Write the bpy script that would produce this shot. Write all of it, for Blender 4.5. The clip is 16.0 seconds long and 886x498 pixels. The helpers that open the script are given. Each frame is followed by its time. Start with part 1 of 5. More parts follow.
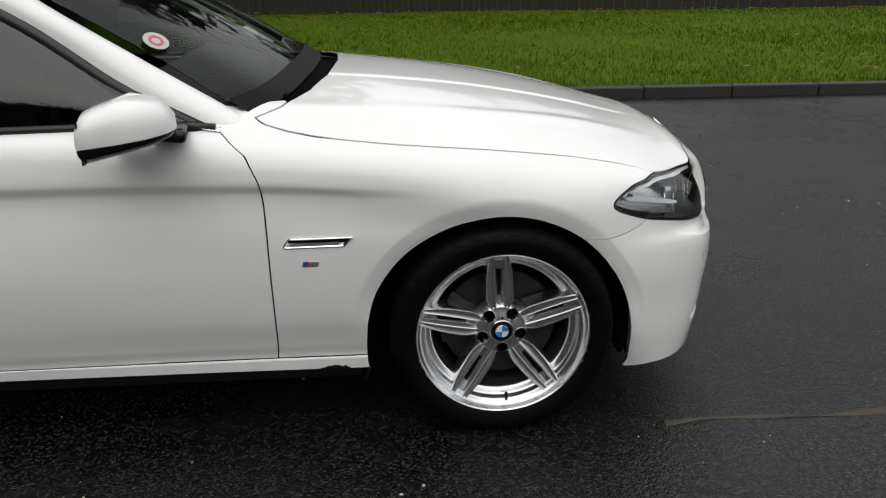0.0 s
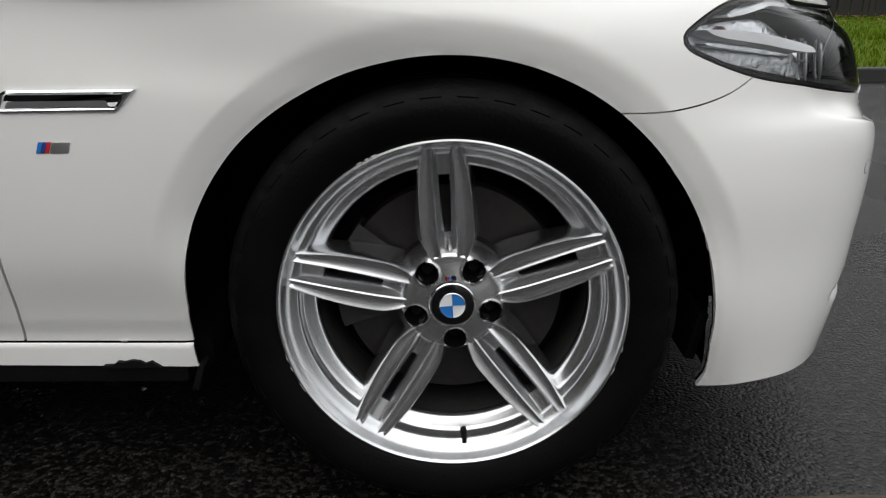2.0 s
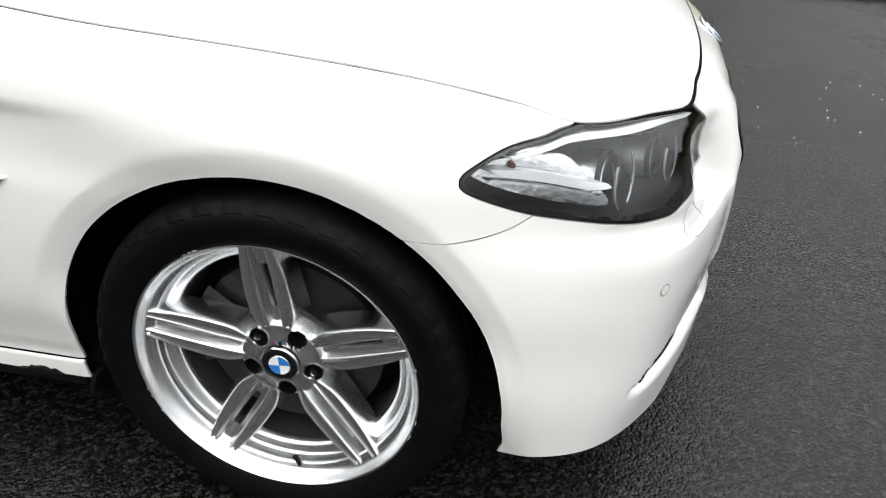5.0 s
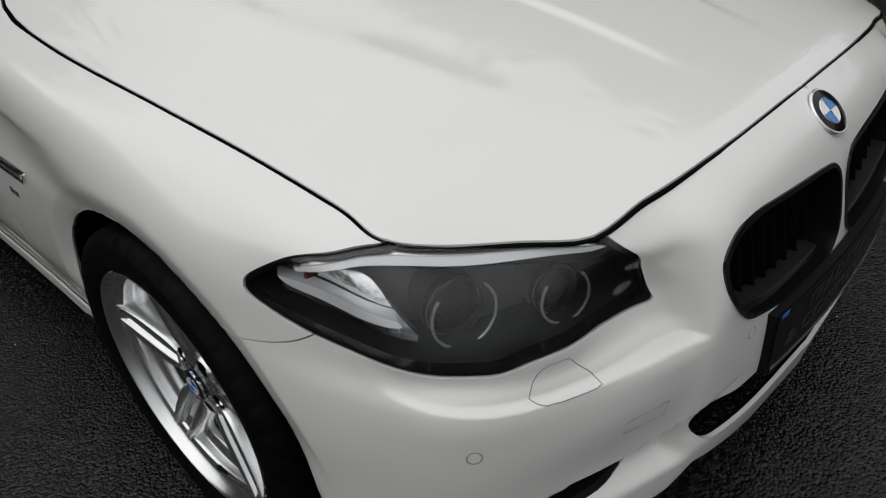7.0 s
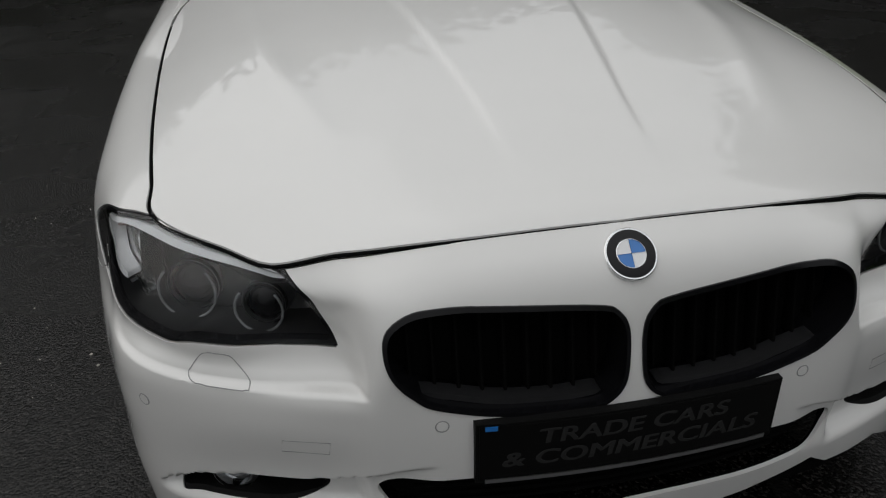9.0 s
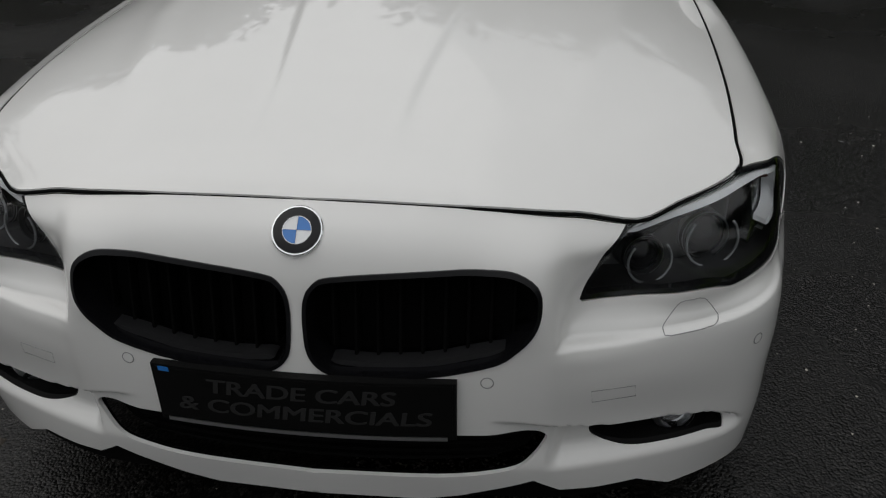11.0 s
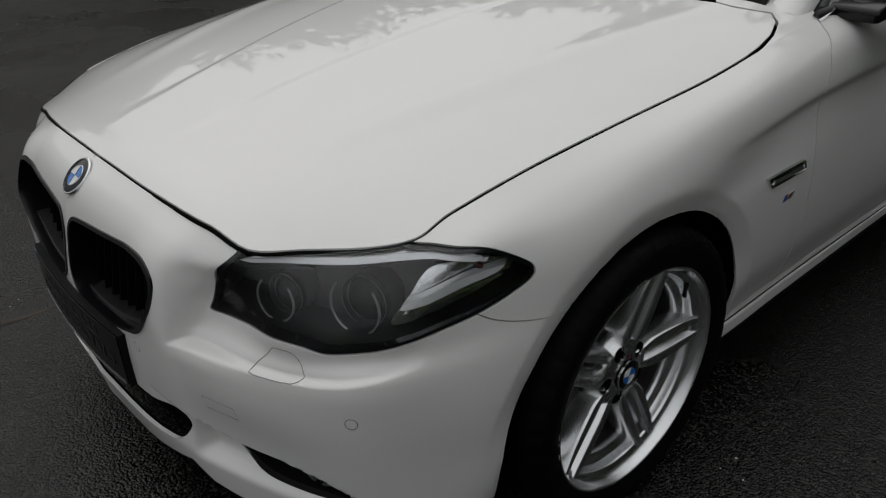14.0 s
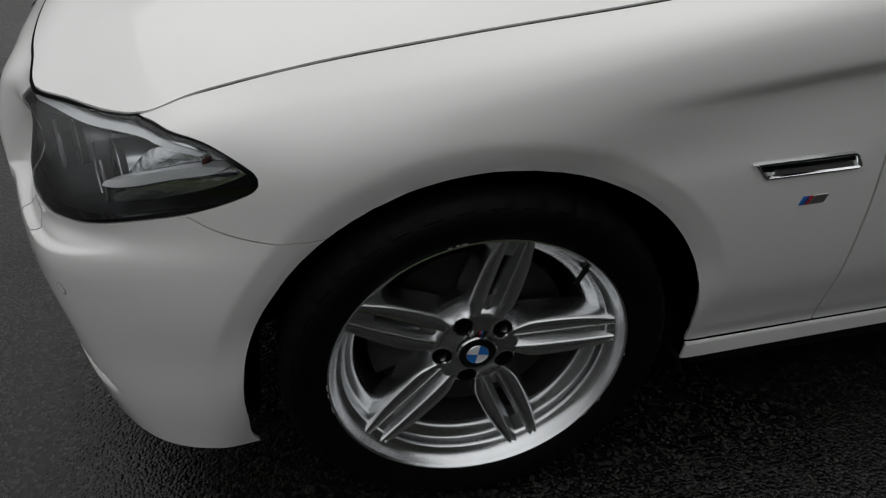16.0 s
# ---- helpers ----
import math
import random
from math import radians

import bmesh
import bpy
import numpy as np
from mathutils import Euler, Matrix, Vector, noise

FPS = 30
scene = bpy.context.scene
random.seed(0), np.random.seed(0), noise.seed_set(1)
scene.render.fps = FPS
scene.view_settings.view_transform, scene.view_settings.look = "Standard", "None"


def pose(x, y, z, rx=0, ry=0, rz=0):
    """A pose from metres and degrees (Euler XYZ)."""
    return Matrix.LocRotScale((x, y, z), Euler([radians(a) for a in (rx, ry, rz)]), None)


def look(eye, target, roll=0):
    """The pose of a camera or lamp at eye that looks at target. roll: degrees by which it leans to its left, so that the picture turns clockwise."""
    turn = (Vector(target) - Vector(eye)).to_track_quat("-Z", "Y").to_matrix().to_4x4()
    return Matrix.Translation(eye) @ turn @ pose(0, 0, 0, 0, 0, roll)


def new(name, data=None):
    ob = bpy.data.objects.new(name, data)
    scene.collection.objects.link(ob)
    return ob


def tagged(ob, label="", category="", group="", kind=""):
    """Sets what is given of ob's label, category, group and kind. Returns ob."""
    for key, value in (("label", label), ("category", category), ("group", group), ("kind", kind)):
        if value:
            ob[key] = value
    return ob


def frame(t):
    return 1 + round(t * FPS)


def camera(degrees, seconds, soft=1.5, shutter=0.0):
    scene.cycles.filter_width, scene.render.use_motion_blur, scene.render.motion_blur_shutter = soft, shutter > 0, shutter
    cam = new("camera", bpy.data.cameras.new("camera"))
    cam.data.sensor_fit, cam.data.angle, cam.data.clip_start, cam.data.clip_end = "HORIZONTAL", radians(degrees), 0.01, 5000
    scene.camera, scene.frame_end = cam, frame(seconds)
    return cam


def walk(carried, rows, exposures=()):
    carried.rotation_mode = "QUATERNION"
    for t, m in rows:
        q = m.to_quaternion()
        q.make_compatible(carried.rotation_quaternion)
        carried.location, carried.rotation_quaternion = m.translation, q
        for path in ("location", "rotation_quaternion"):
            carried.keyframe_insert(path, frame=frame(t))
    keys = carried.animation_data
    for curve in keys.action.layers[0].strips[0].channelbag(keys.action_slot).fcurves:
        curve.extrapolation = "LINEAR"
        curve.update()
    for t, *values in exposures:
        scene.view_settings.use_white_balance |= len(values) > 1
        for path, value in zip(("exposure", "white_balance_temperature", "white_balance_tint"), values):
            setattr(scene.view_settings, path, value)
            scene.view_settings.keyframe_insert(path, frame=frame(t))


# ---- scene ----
cam = camera(60.83, 16.0, soft=1.2)
ROWS = [
    (0.0, -0.3285, -2.8636, 1.3937, 68.451, 0.327, -4.532),
    (0.5, -0.2125, -2.5991, 1.3072, 67.711, 0.545, -2.874),
    (1.0, -0.0710, -2.3262, 1.2345, 63.372, -0.352, -1.365),
    (1.5, -0.0331, -2.0616, 1.0265, 63.402, 0.252, -1.707),
    (2.0, -0.0036, -1.9221, 0.7901, 70.783, 0.406, 0.413),
    (2.5, 0.0197, -1.9135, 0.6683, 74.681, -0.946, 2.291),
    (3.0, 0.0239, -1.9250, 0.6689, 74.796, -0.983, 2.495),
    (3.5, 0.0335, -1.9339, 0.6926, 73.958, -0.406, 2.640),
    (4.0, 0.1169, -1.9447, 0.8612, 67.687, 1.762, 4.709),
    (4.5, 0.2686, -1.9413, 1.0409, 64.379, 1.189, 5.905),
    (5.0, 0.4714, -1.8491, 1.1841, 59.823, -0.912, 11.130),
    (5.2, 0.5628, -1.8172, 1.2098, 60.289, 0.350, 13.659),
    (7.3, 1.2097, -1.1641, 1.3248, 55.629, 2.616, 49.495),
    (7.5, 1.2904, -1.1027, 1.3312, 56.094, 1.357, 54.101),
    (8.0, 1.4457, -0.9051, 1.3100, 58.843, 0.248, 62.464),
    (8.5, 1.5469, -0.6991, 1.3426, 58.693, 0.440, 69.402),
    (9.0, 1.6982, -0.4767, 1.3210, 61.720, 1.308, 78.529),
    (9.5, 1.7902, -0.2724, 1.3240, 62.185, 2.016, 85.154),
    (10.0, 1.7747, -0.0046, 1.3003, 61.413, 1.902, 91.839),
    (10.2, 1.8089, 0.0634, 1.2931, 62.274, 0.282, 91.796),
    (12.3, 1.6256, 0.9883, 1.3624, 60.961, 1.849, 116.307),
    (12.5, 1.5850, 1.0886, 1.3501, 62.172, 1.369, 120.229),
    (13.0, 1.4775, 1.3206, 1.3618, 62.173, 0.628, 127.976),
    (13.5, 1.3209, 1.4491, 1.3297, 61.077, 0.982, 132.983),
    (14.0, 1.1276, 1.5886, 1.3429, 61.576, 1.390, 138.415),
    (14.5, 0.8852, 1.7496, 1.3573, 60.814, -0.662, 148.329),
    (15.0, 0.6969, 1.8326, 1.3257, 60.652, 1.222, 153.934),
    (15.5, 0.4431, 1.8131, 1.2953, 56.969, -1.478, 160.992),
    (16.0, 0.2414, 1.7885, 1.2420, 54.076, 0.866, 167.955),
]
EXPOSURES = [(0.0, 0.25), (1.5, 0.35), (2.5, 0.75), (3.5, 0.95), (5.2, 1.25), (7.3, -0.4), (10.2, -0.55), (13.0, -0.6), (15.0, -0.6), (16.0, -0.35)]
walk(cam, [(t, pose(*r)) for t, *r in ROWS], EXPOSURES)

# ---- overcast daylight ----
world = bpy.data.worlds.new("overcast_sky")
scene.world = world
world.use_nodes = True
wn, wl = world.node_tree.nodes, world.node_tree.links
sky = wn.new("ShaderNodeTexSky")
sky.sky_type, sky.sun_disc = "NISHITA", False
sky.sun_elevation, sky.sun_rotation = radians(45), radians(190)
sky.air_density, sky.dust_density, sky.ozone_density = 1.0, 4.0, 1.0
# cloud cover: the sky's blue is greyed and broken by soft patches of cloud
tc = wn.new("ShaderNodeTexCoord")
cl = wn.new("ShaderNodeTexNoise")
cl.inputs["Scale"].default_value, cl.inputs["Detail"].default_value = 1.6, 4
wl.new(tc.outputs["Generated"], cl.inputs["Vector"])
ramp = wn.new("ShaderNodeMapRange")
ramp.inputs["From Min"].default_value, ramp.inputs["From Max"].default_value = 0.3, 0.7
ramp.inputs["To Min"].default_value, ramp.inputs["To Max"].default_value = 9.0, 11.2
wl.new(cl.outputs["Fac"], ramp.inputs["Value"])
# an overcast sky is about three times as bright overhead as at the horizon
sep = wn.new("ShaderNodeSeparateXYZ")
wl.new(tc.outputs["Generated"], sep.inputs[0])
lift = wn.new("ShaderNodeMapRange")
lift.inputs["From Min"].default_value, lift.inputs["From Max"].default_value = 0.0, 0.95
lift.inputs["To Min"].default_value, lift.inputs["To Max"].default_value = 0.24, 1.36
wl.new(sep.outputs["Z"], lift.inputs["Value"])
grade = wn.new("ShaderNodeMath")
grade.operation = "MULTIPLY"
wl.new(ramp.outputs["Result"], grade.inputs[0])
wl.new(lift.outputs["Result"], grade.inputs[1])
# the cloud is a little thinner over the open side of the road
side_lift = wn.new("ShaderNodeMapRange")
side_lift.inputs["From Min"].default_value, side_lift.inputs["From Max"].default_value = -1.0, 1.0
side_lift.inputs["To Min"].default_value, side_lift.inputs["To Max"].default_value = 1.02, 1.10
wl.new(sep.outputs["Y"], side_lift.inputs["Value"])
grade2 = wn.new("ShaderNodeMath")
grade2.operation = "MULTIPLY"
wl.new(grade.outputs[0], grade2.inputs[0])
wl.new(side_lift.outputs["Result"], grade2.inputs[1])
tint = wn.new("ShaderNodeCombineColor")
for chan, mul in (("Red", 0.985), ("Green", 0.995), ("Blue", 1.0)):
    mm = wn.new("ShaderNodeMath")
    mm.operation = "MULTIPLY"
    mm.inputs[1].default_value = mul
    wl.new(grade2.outputs[0], mm.inputs[0])
    wl.new(mm.outputs[0], tint.inputs[chan])
cover = wn.new("ShaderNodeMix")
cover.data_type = "RGBA"
cover.inputs["Factor"].default_value = 0.92
wl.new(sky.outputs["Color"], cover.inputs["A"])
wl.new(tint.outputs["Color"], cover.inputs["B"])
bg = wn["Background"]
bg.inputs["Strength"].default_value = 0.1
wl.new(cover.outputs["Result"], bg.inputs["Color"])

sun = new("sun", bpy.data.lights.new("sun", "SUN"))
sun.data.energy, sun.data.angle, sun.data.color = 0.75, radians(90), (1.0, 0.98, 0.95)
sun.matrix_world = look((-3, -7, 8), (0, 0, 0))

# ---- materials ----
def material(name, base, rough=0.5, metal=0.0, coat=0.0, bump=0.0, scale=60.0, vary=0.0, coarse=4.0, coat_rough=0.03, rough_vary=0.0, spec=0.5):
    """Principled surface whose colour varies at two scales and whose relief has a fine grain."""
    m = bpy.data.materials.new(name)
    m.use_nodes = True
    n, l = m.node_tree.nodes, m.node_tree.links
    b = n["Principled BSDF"]
    b.inputs["Base Color"].default_value = (*base, 1)
    b.inputs["Roughness"].default_value, b.inputs["Metallic"].default_value = rough, metal
    b.inputs["Coat Weight"].default_value, b.inputs["Coat Roughness"].default_value = coat, coat_rough
    b.inputs["Specular IOR Level"].default_value = spec
    if vary or bump or rough_vary:
        tex = n.new("ShaderNodeTexCoord")
        fine, big = n.new("ShaderNodeTexNoise"), n.new("ShaderNodeTexNoise")
        for node, s, dt in ((fine, scale, 3), (big, coarse, 4)):
            node.inputs["Scale"].default_value, node.inputs["Detail"].default_value = s, dt
            l.new(tex.outputs["Object"], node.inputs["Vector"])
        if vary:
            add = n.new("ShaderNodeMath")
            add.operation = "ADD"
            l.new(fine.outputs["Fac"], add.inputs[0])
            l.new(big.outputs["Fac"], add.inputs[1])
            mr = n.new("ShaderNodeMapRange")
            mr.inputs["From Min"].default_value, mr.inputs["From Max"].default_value = 0.6, 1.4
            mr.inputs["To Min"].default_value, mr.inputs["To Max"].default_value = 1 - vary, 1 + vary
            l.new(add.outputs[0], mr.inputs["Value"])
            mix = n.new("ShaderNodeVectorMath")
            mix.operation = "SCALE"
            mix.inputs[0].default_value = base
            l.new(mr.outputs["Result"], mix.inputs["Scale"])
            l.new(mix.outputs[0], b.inputs["Base Color"])
        if rough_vary:
            mr = n.new("ShaderNodeMapRange")
            mr.inputs["From Min"].default_value, mr.inputs["From Max"].default_value = 0.35, 0.65
            mr.inputs["To Min"].default_value, mr.inputs["To Max"].default_value = max(rough - rough_vary, 0.02), rough + rough_vary
            l.new(big.outputs["Fac"], mr.inputs["Value"])
            l.new(mr.outputs["Result"], b.inputs["Roughness"])
        if bump:
            bp = n.new("ShaderNodeBump")
            bp.inputs["Strength"].default_value, bp.inputs["Distance"].default_value = min(bump, 1), 0.004
            l.new(fine.outputs["Fac"], bp.inputs["Height"])
            l.new(bp.outputs["Normal"], b.inputs["Normal"])
    return m


def glass_material(name, tint, gloss_rough=0.0, ior=1.5):
    """Thin pane: clear with a mirror-like reflection that grows at grazing angles."""
    m = bpy.data.materials.new(name)
    m.use_nodes = True
    n, l = m.node_tree.nodes, m.node_tree.links
    n.remove(n["Principled BSDF"])
    clear, shine, fres, mix = n.new("ShaderNodeBsdfTransparent"), n.new("ShaderNodeBsdfGlossy"), n.new("ShaderNodeFresnel"), n.new("ShaderNodeMixShader")
    clear.inputs["Color"].default_value = (*tint, 1)
    shine.inputs["Roughness"].default_value = gloss_rough
    fres.inputs["IOR"].default_value = ior
    l.new(fres.outputs[0], mix.inputs[0])
    l.new(clear.outputs[0], mix.inputs[1])
    l.new(shine.outputs[0], mix.inputs[2])
    l.new(mix.outputs[0], n["Material Output"].inputs["Surface"])
    return m


PAINT = material("white_paint", (.74, .735, .72), .42, coat=1.0, vary=.012, scale=9, coarse=2.2, coat_rough=.035)
BLACK_GLOSS = material("black_gloss_plastic", (.005, .005, .006), .16, spec=.3, vary=.2, scale=30)
GRILLE_BAR = material("grille_bar_plastic", (.018, .018, .019), .3, spec=.5, vary=.2, scale=60)
PLATE_BLACK = material("black_plate_acrylic", (.004, .004, .004), .3, spec=.2, vary=.2, scale=50)
BLACK_MATT = material("black_rough_plastic", (.005, .005, .005), .6, spec=.12, vary=.25, bump=.25, scale=400, coarse=20)
DARK_VOID = material("cavity_black", (.003, .003, .003), .9, vary=.3, scale=40, spec=.05)
RUBBER = material("tyre_rubber", (.0025, .0025, .003), .55, spec=.07, vary=.3, bump=.25, scale=180, coarse=14, rough_vary=.12)
SEAL = material("window_seal_rubber", (.01, .01, .01), .5, vary=.2, scale=80)
ALLOY = material("silver_wheel_lacquer", (.68, .69, .70), .27, metal=1.0, coat=.25, vary=.03, scale=25, coarse=6, coat_rough=.08)
CHROME = material("bright_chrome", (.85, .86, .87), .06, metal=1.0, vary=.02, scale=40)
SATIN = material("satin_reflector", (.86, .87, .88), .30, metal=1.0, vary=.04, scale=120)
RING_GLASS = material("clear_ring_plastic", (.34, .35, .36), .10, metal=.35, vary=.1, scale=90, coat=1.0)
CLEAR_GUIDE = material("frosted_light_guide", (.82, .83, .84), .25, vary=.03, scale=90, coat=.5)
LAMP_DARK = material("lamp_housing_grey", (.034, .0345, .036), .42, vary=.15, bump=.08, scale=300, coarse=12)
HAZY = material("hazy_reflector", (.68, .69, .70), .20, metal=1.0, vary=.10, bump=.35, scale=110)
AMBER = material("amber_bulb", (.12, .035, .025), .3, vary=.1, scale=60)
LENS = glass_material("headlamp_lens", (.93, .94, .95))
WINDSCREEN = glass_material("windscreen_glass", (.46, .52, .48), ior=1.3)
TINTED = glass_material("tinted_side_glass", (.16, .19, .20), ior=1.7)
SCUFF = material("scraped_rim_metal", (.60, .58, .55), .5, metal=.5, vary=.3, scale=200)
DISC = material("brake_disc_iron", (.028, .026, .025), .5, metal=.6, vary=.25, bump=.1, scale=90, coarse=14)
CALIPER_BARREL = material("caliper_and_barrel_dark", (.028, .027, .026), .6, metal=.3, vary=.3, bump=.3, scale=60, coarse=10)
BLUE = material("enamel_blue", (.02, .17, .52), .25, coat=.8, vary=.05, scale=60)
WHITE_ENAMEL = material("enamel_white", (.78, .79, .80), .25, coat=.8, vary=.03, scale=60)
RED = material("enamel_red", (.45, .02, .03), .3, coat=.8, vary=.05, scale=60)
DEEP_BLUE = material("enamel_deep_blue", (.02, .05, .22), .3, coat=.8, vary=.05, scale=60)
LETTER = material("dull_plate_letter", (.015, .015, .015), .6, vary=.25, scale=90)
CLOTH = material("cabin_trim", (.02, .02, .021), .8, vary=.3, bump=.2, scale=200)
PAPER = material("white_sticker", (.42, .42, .41), .6, vary=.04, scale=90)
GROUND_CLAY = material("dark_fence_timber", (.012, .010, .009), .8, vary=.4, bump=.3, scale=40, coarse=3)
KERB = material("kerb_concrete", (.014, .0135, .013), .6, vary=.35, bump=.4, scale=120, coarse=3)
GRASS_SOIL = material("mown_grass", (.055, .090, .004), .95, spec=.08, vary=.35, bump=.5, scale=60, coarse=1.2)
BLADE = material("grass_blade", (.070, .110, .004), .9, spec=.1, vary=.35, scale=8, coarse=1.0)
LEAF = material("fallen_leaf", (.22, .07, .025), .7, vary=.4, scale=30)
GRIT = material("pale_grit", (.38, .36, .32), .7, vary=.3, scale=90)


def asphalt():
    """Coarse wet tarmac: dark stones with a thin film of water that leaves some patches drier."""
    m = bpy.data.materials.new("wet_asphalt")
    m.use_nodes = True
    n, l = m.node_tree.nodes, m.node_tree.links
    b = n["Principled BSDF"]
    b.inputs["IOR"].default_value = 1.36
    tex = n.new("ShaderNodeTexCoord")
    stone, grain, patch = n.new("ShaderNodeTexVoronoi"), n.new("ShaderNodeTexNoise"), n.new("ShaderNodeTexNoise")
    stone.inputs["Scale"].default_value = 140
    grain.inputs["Scale"].default_value, grain.inputs["Detail"].default_value = 260, 3
    patch.inputs["Scale"].default_value, patch.inputs["Detail"].default_value = .8, 5
    for node in (stone, grain, patch):
        l.new(tex.outputs["Object"], node.inputs["Vector"])
    col = n.new("ShaderNodeValToRGB")
    col.color_ramp.elements[0].color, col.color_ramp.elements[1].color = (.0026, .0024, .0022, 1), (.038, .0357, .0335, 1)
    col.color_ramp.elements[0].position = .52
    l.new(stone.outputs["Color"], col.inputs["Fac"])
    l.new(col.outputs["Color"], b.inputs["Base Color"])
    mr = n.new("ShaderNodeMapRange")
    mr.inputs["From Min"].default_value, mr.inputs["From Max"].default_value = .38, .64
    mr.inputs["To Min"].default_value, mr.inputs["To Max"].default_value = .18, .42
    l.new(patch.outputs["Fac"], mr.inputs["Value"])
    l.new(mr.outputs["Result"], b.inputs["Roughness"])
    inv = n.new("ShaderNodeMath")
    inv.operation = "MULTIPLY_ADD"
    inv.inputs[1].default_value, inv.inputs[2].default_value = -1.2, 1.0
    l.new(stone.outputs["Distance"], inv.inputs[0])
    hsum = n.new("ShaderNodeMath")
    hsum.operation = "MULTIPLY_ADD"
    hsum.inputs[1].default_value = .35
    l.new(grain.outputs["Fac"], hsum.inputs[0])
    l.new(inv.outputs[0], hsum.inputs[2])
    bp = n.new("ShaderNodeBump")
    bp.inputs["Strength"].default_value, bp.inputs["Distance"].default_value = .9, .0019
    l.new(hsum.outputs[0], bp.inputs["Height"])
    l.new(bp.outputs["Normal"], b.inputs["Normal"])
    return m


ASPHALT = asphalt()

# ---- mesh tools ----
def mesh_object(name, verts, faces, mat, parent=None, label="", sharp=None):
    me = bpy.data.meshes.new(name)
    me.from_pydata([tuple(map(float, v)) for v in verts], [], [tuple(map(int, f)) for f in faces])
    me.materials.append(mat)
    me.polygons.foreach_set("use_smooth", [True] * len(me.polygons))
    if sharp:
        me.set_sharp_from_angle(angle=radians(sharp))
    me.update()
    ob = new(name, me)
    ob.parent = parent
    return tagged(ob, label)


def part(name, bm, mat, parent, label="", sharp=35):
    me = bpy.data.meshes.new(name)
    bm.normal_update()
    bm.to_mesh(me)
    bm.free()
    me.materials.append(mat)
    me.polygons.foreach_set("use_smooth", [True] * len(me.polygons))
    me.set_sharp_from_angle(angle=radians(sharp))
    ob = new(name, me)
    ob.parent = parent
    return tagged(ob, label)


def join(*pieces):
    verts, faces = [], []
    for v, f in pieces:
        k = len(verts)
        verts += [tuple(p) for p in v]
        faces += [[i + k for i in q] for q in f]
    return np.array(verts, float), faces


def mirrored(v, f):
    w = np.array(v, float)
    w[:, 1] *= -1
    return w, [list(reversed(q)) for q in f]


def sheet(g):
    """Quads of a grid of points."""
    a, b = g.shape[:2]
    idx = np.arange(a * b).reshape(a, b)
    q = np.stack([idx[:-1, :-1], idx[:-1, 1:], idx[1:, 1:], idx[1:, :-1]], -1).reshape(-1, 4)
    return g.reshape(-1, 3), q.tolist()


def lathe(profile, turns=96, axis="y"):
    """Turns (radius, along) pairs round the y axis."""
    p = np.array(profile, float)
    a = np.linspace(0, 2 * np.pi, turns, endpoint=False)
    g = np.stack([np.outer(np.sin(a), p[:, 0]), np.tile(p[:, 1], (turns, 1)), np.outer(np.cos(a), p[:, 0])], -1)
    g = np.concatenate([g, g[:1]])
    v, f = sheet(g)
    k = len(p)
    f = [[i % (turns * k) for i in q] for q in f]
    return v[:turns * k], f


def inside(poly, x, y):
    """Signed distance to a closed polygon, negative inside."""
    p = np.array(poly, float)
    best, flip = np.full(np.shape(x), 1e9), np.zeros(np.shape(x), bool)
    for (ax, ay), (bx, by) in zip(p, np.roll(p, -1, 0)):
        ex, ey = bx - ax, by - ay
        t = np.clip(((x - ax) * ex + (y - ay) * ey) / (ex * ex + ey * ey), 0, 1)
        best = np.minimum(best, np.hypot(x - ax - t * ex, y - ay - t * ey))
        cross = ((ay > y) != (by > y))
        with np.errstate(divide="ignore", invalid="ignore"):
            flip ^= cross & (x < ax + (y - ay) * ex / (ey if ey else 1e-12))
    return np.where(flip, -best, best)


def rounded(poly, steps=6):
    """A smooth closed curve through the corners of a polygon."""
    p = np.array(poly, float)
    n = len(p)
    out = []
    for i in range(n):
        a, b, c, d = p[i - 1], p[i], p[(i + 1) % n], p[(i + 2) % n]
        for k in range(steps):
            t = k / steps
            out.append(.5 * (2 * b + (c - a) * t + (2 * a - 5 * b + 4 * c - d) * t * t + (3 * b - a - 3 * c + d) * t ** 3))
    return np.array(out)


def clip(verts, faces, phi, extra=None):
    """Cuts a mesh along phi = 0 and keeps the side where phi is negative. extra: further values per vertex, carried along."""
    v, val = [tuple(p) for p in verts], list(map(float, phi))
    ex = [tuple(e) for e in extra] if extra is not None else None
    cuts, out = {}, []

    def cut(i, j):
        key = (min(i, j), max(i, j))
        if key not in cuts:
            i, j = key
            t = val[i] / (val[i] - val[j])
            v.append(tuple(a + t * (b - a) for a, b in zip(v[i], v[j])))
            if ex is not None:
                ex.append(tuple(a + t * (b - a) for a, b in zip(ex[i], ex[j])))
            val.append(0.0)
            cuts[key] = len(v) - 1
        return cuts[key]

    for f in faces:
        s = [val[i] < 0 for i in f]
        if all(s):
            out.append(list(f))
        elif any(s):
            g = []
            for i, j in zip(f, list(f[1:]) + [f[0]]):
                if val[i] < 0:
                    g.append(i)
                if (val[i] < 0) != (val[j] < 0):
                    g.append(cut(i, j))
            if len(g) > 2:
                out.append(g)
    used = sorted({i for f in out for i in f})
    back = {i: k for k, i in enumerate(used)}
    nv = np.array([v[i] for i in used], float).reshape(-1, 3)
    nf = [[back[i] for i in f] for f in out]
    if ex is not None:
        return nv, nf, np.array([ex[i] for i in used], float).reshape(len(used), -1)
    return nv, nf


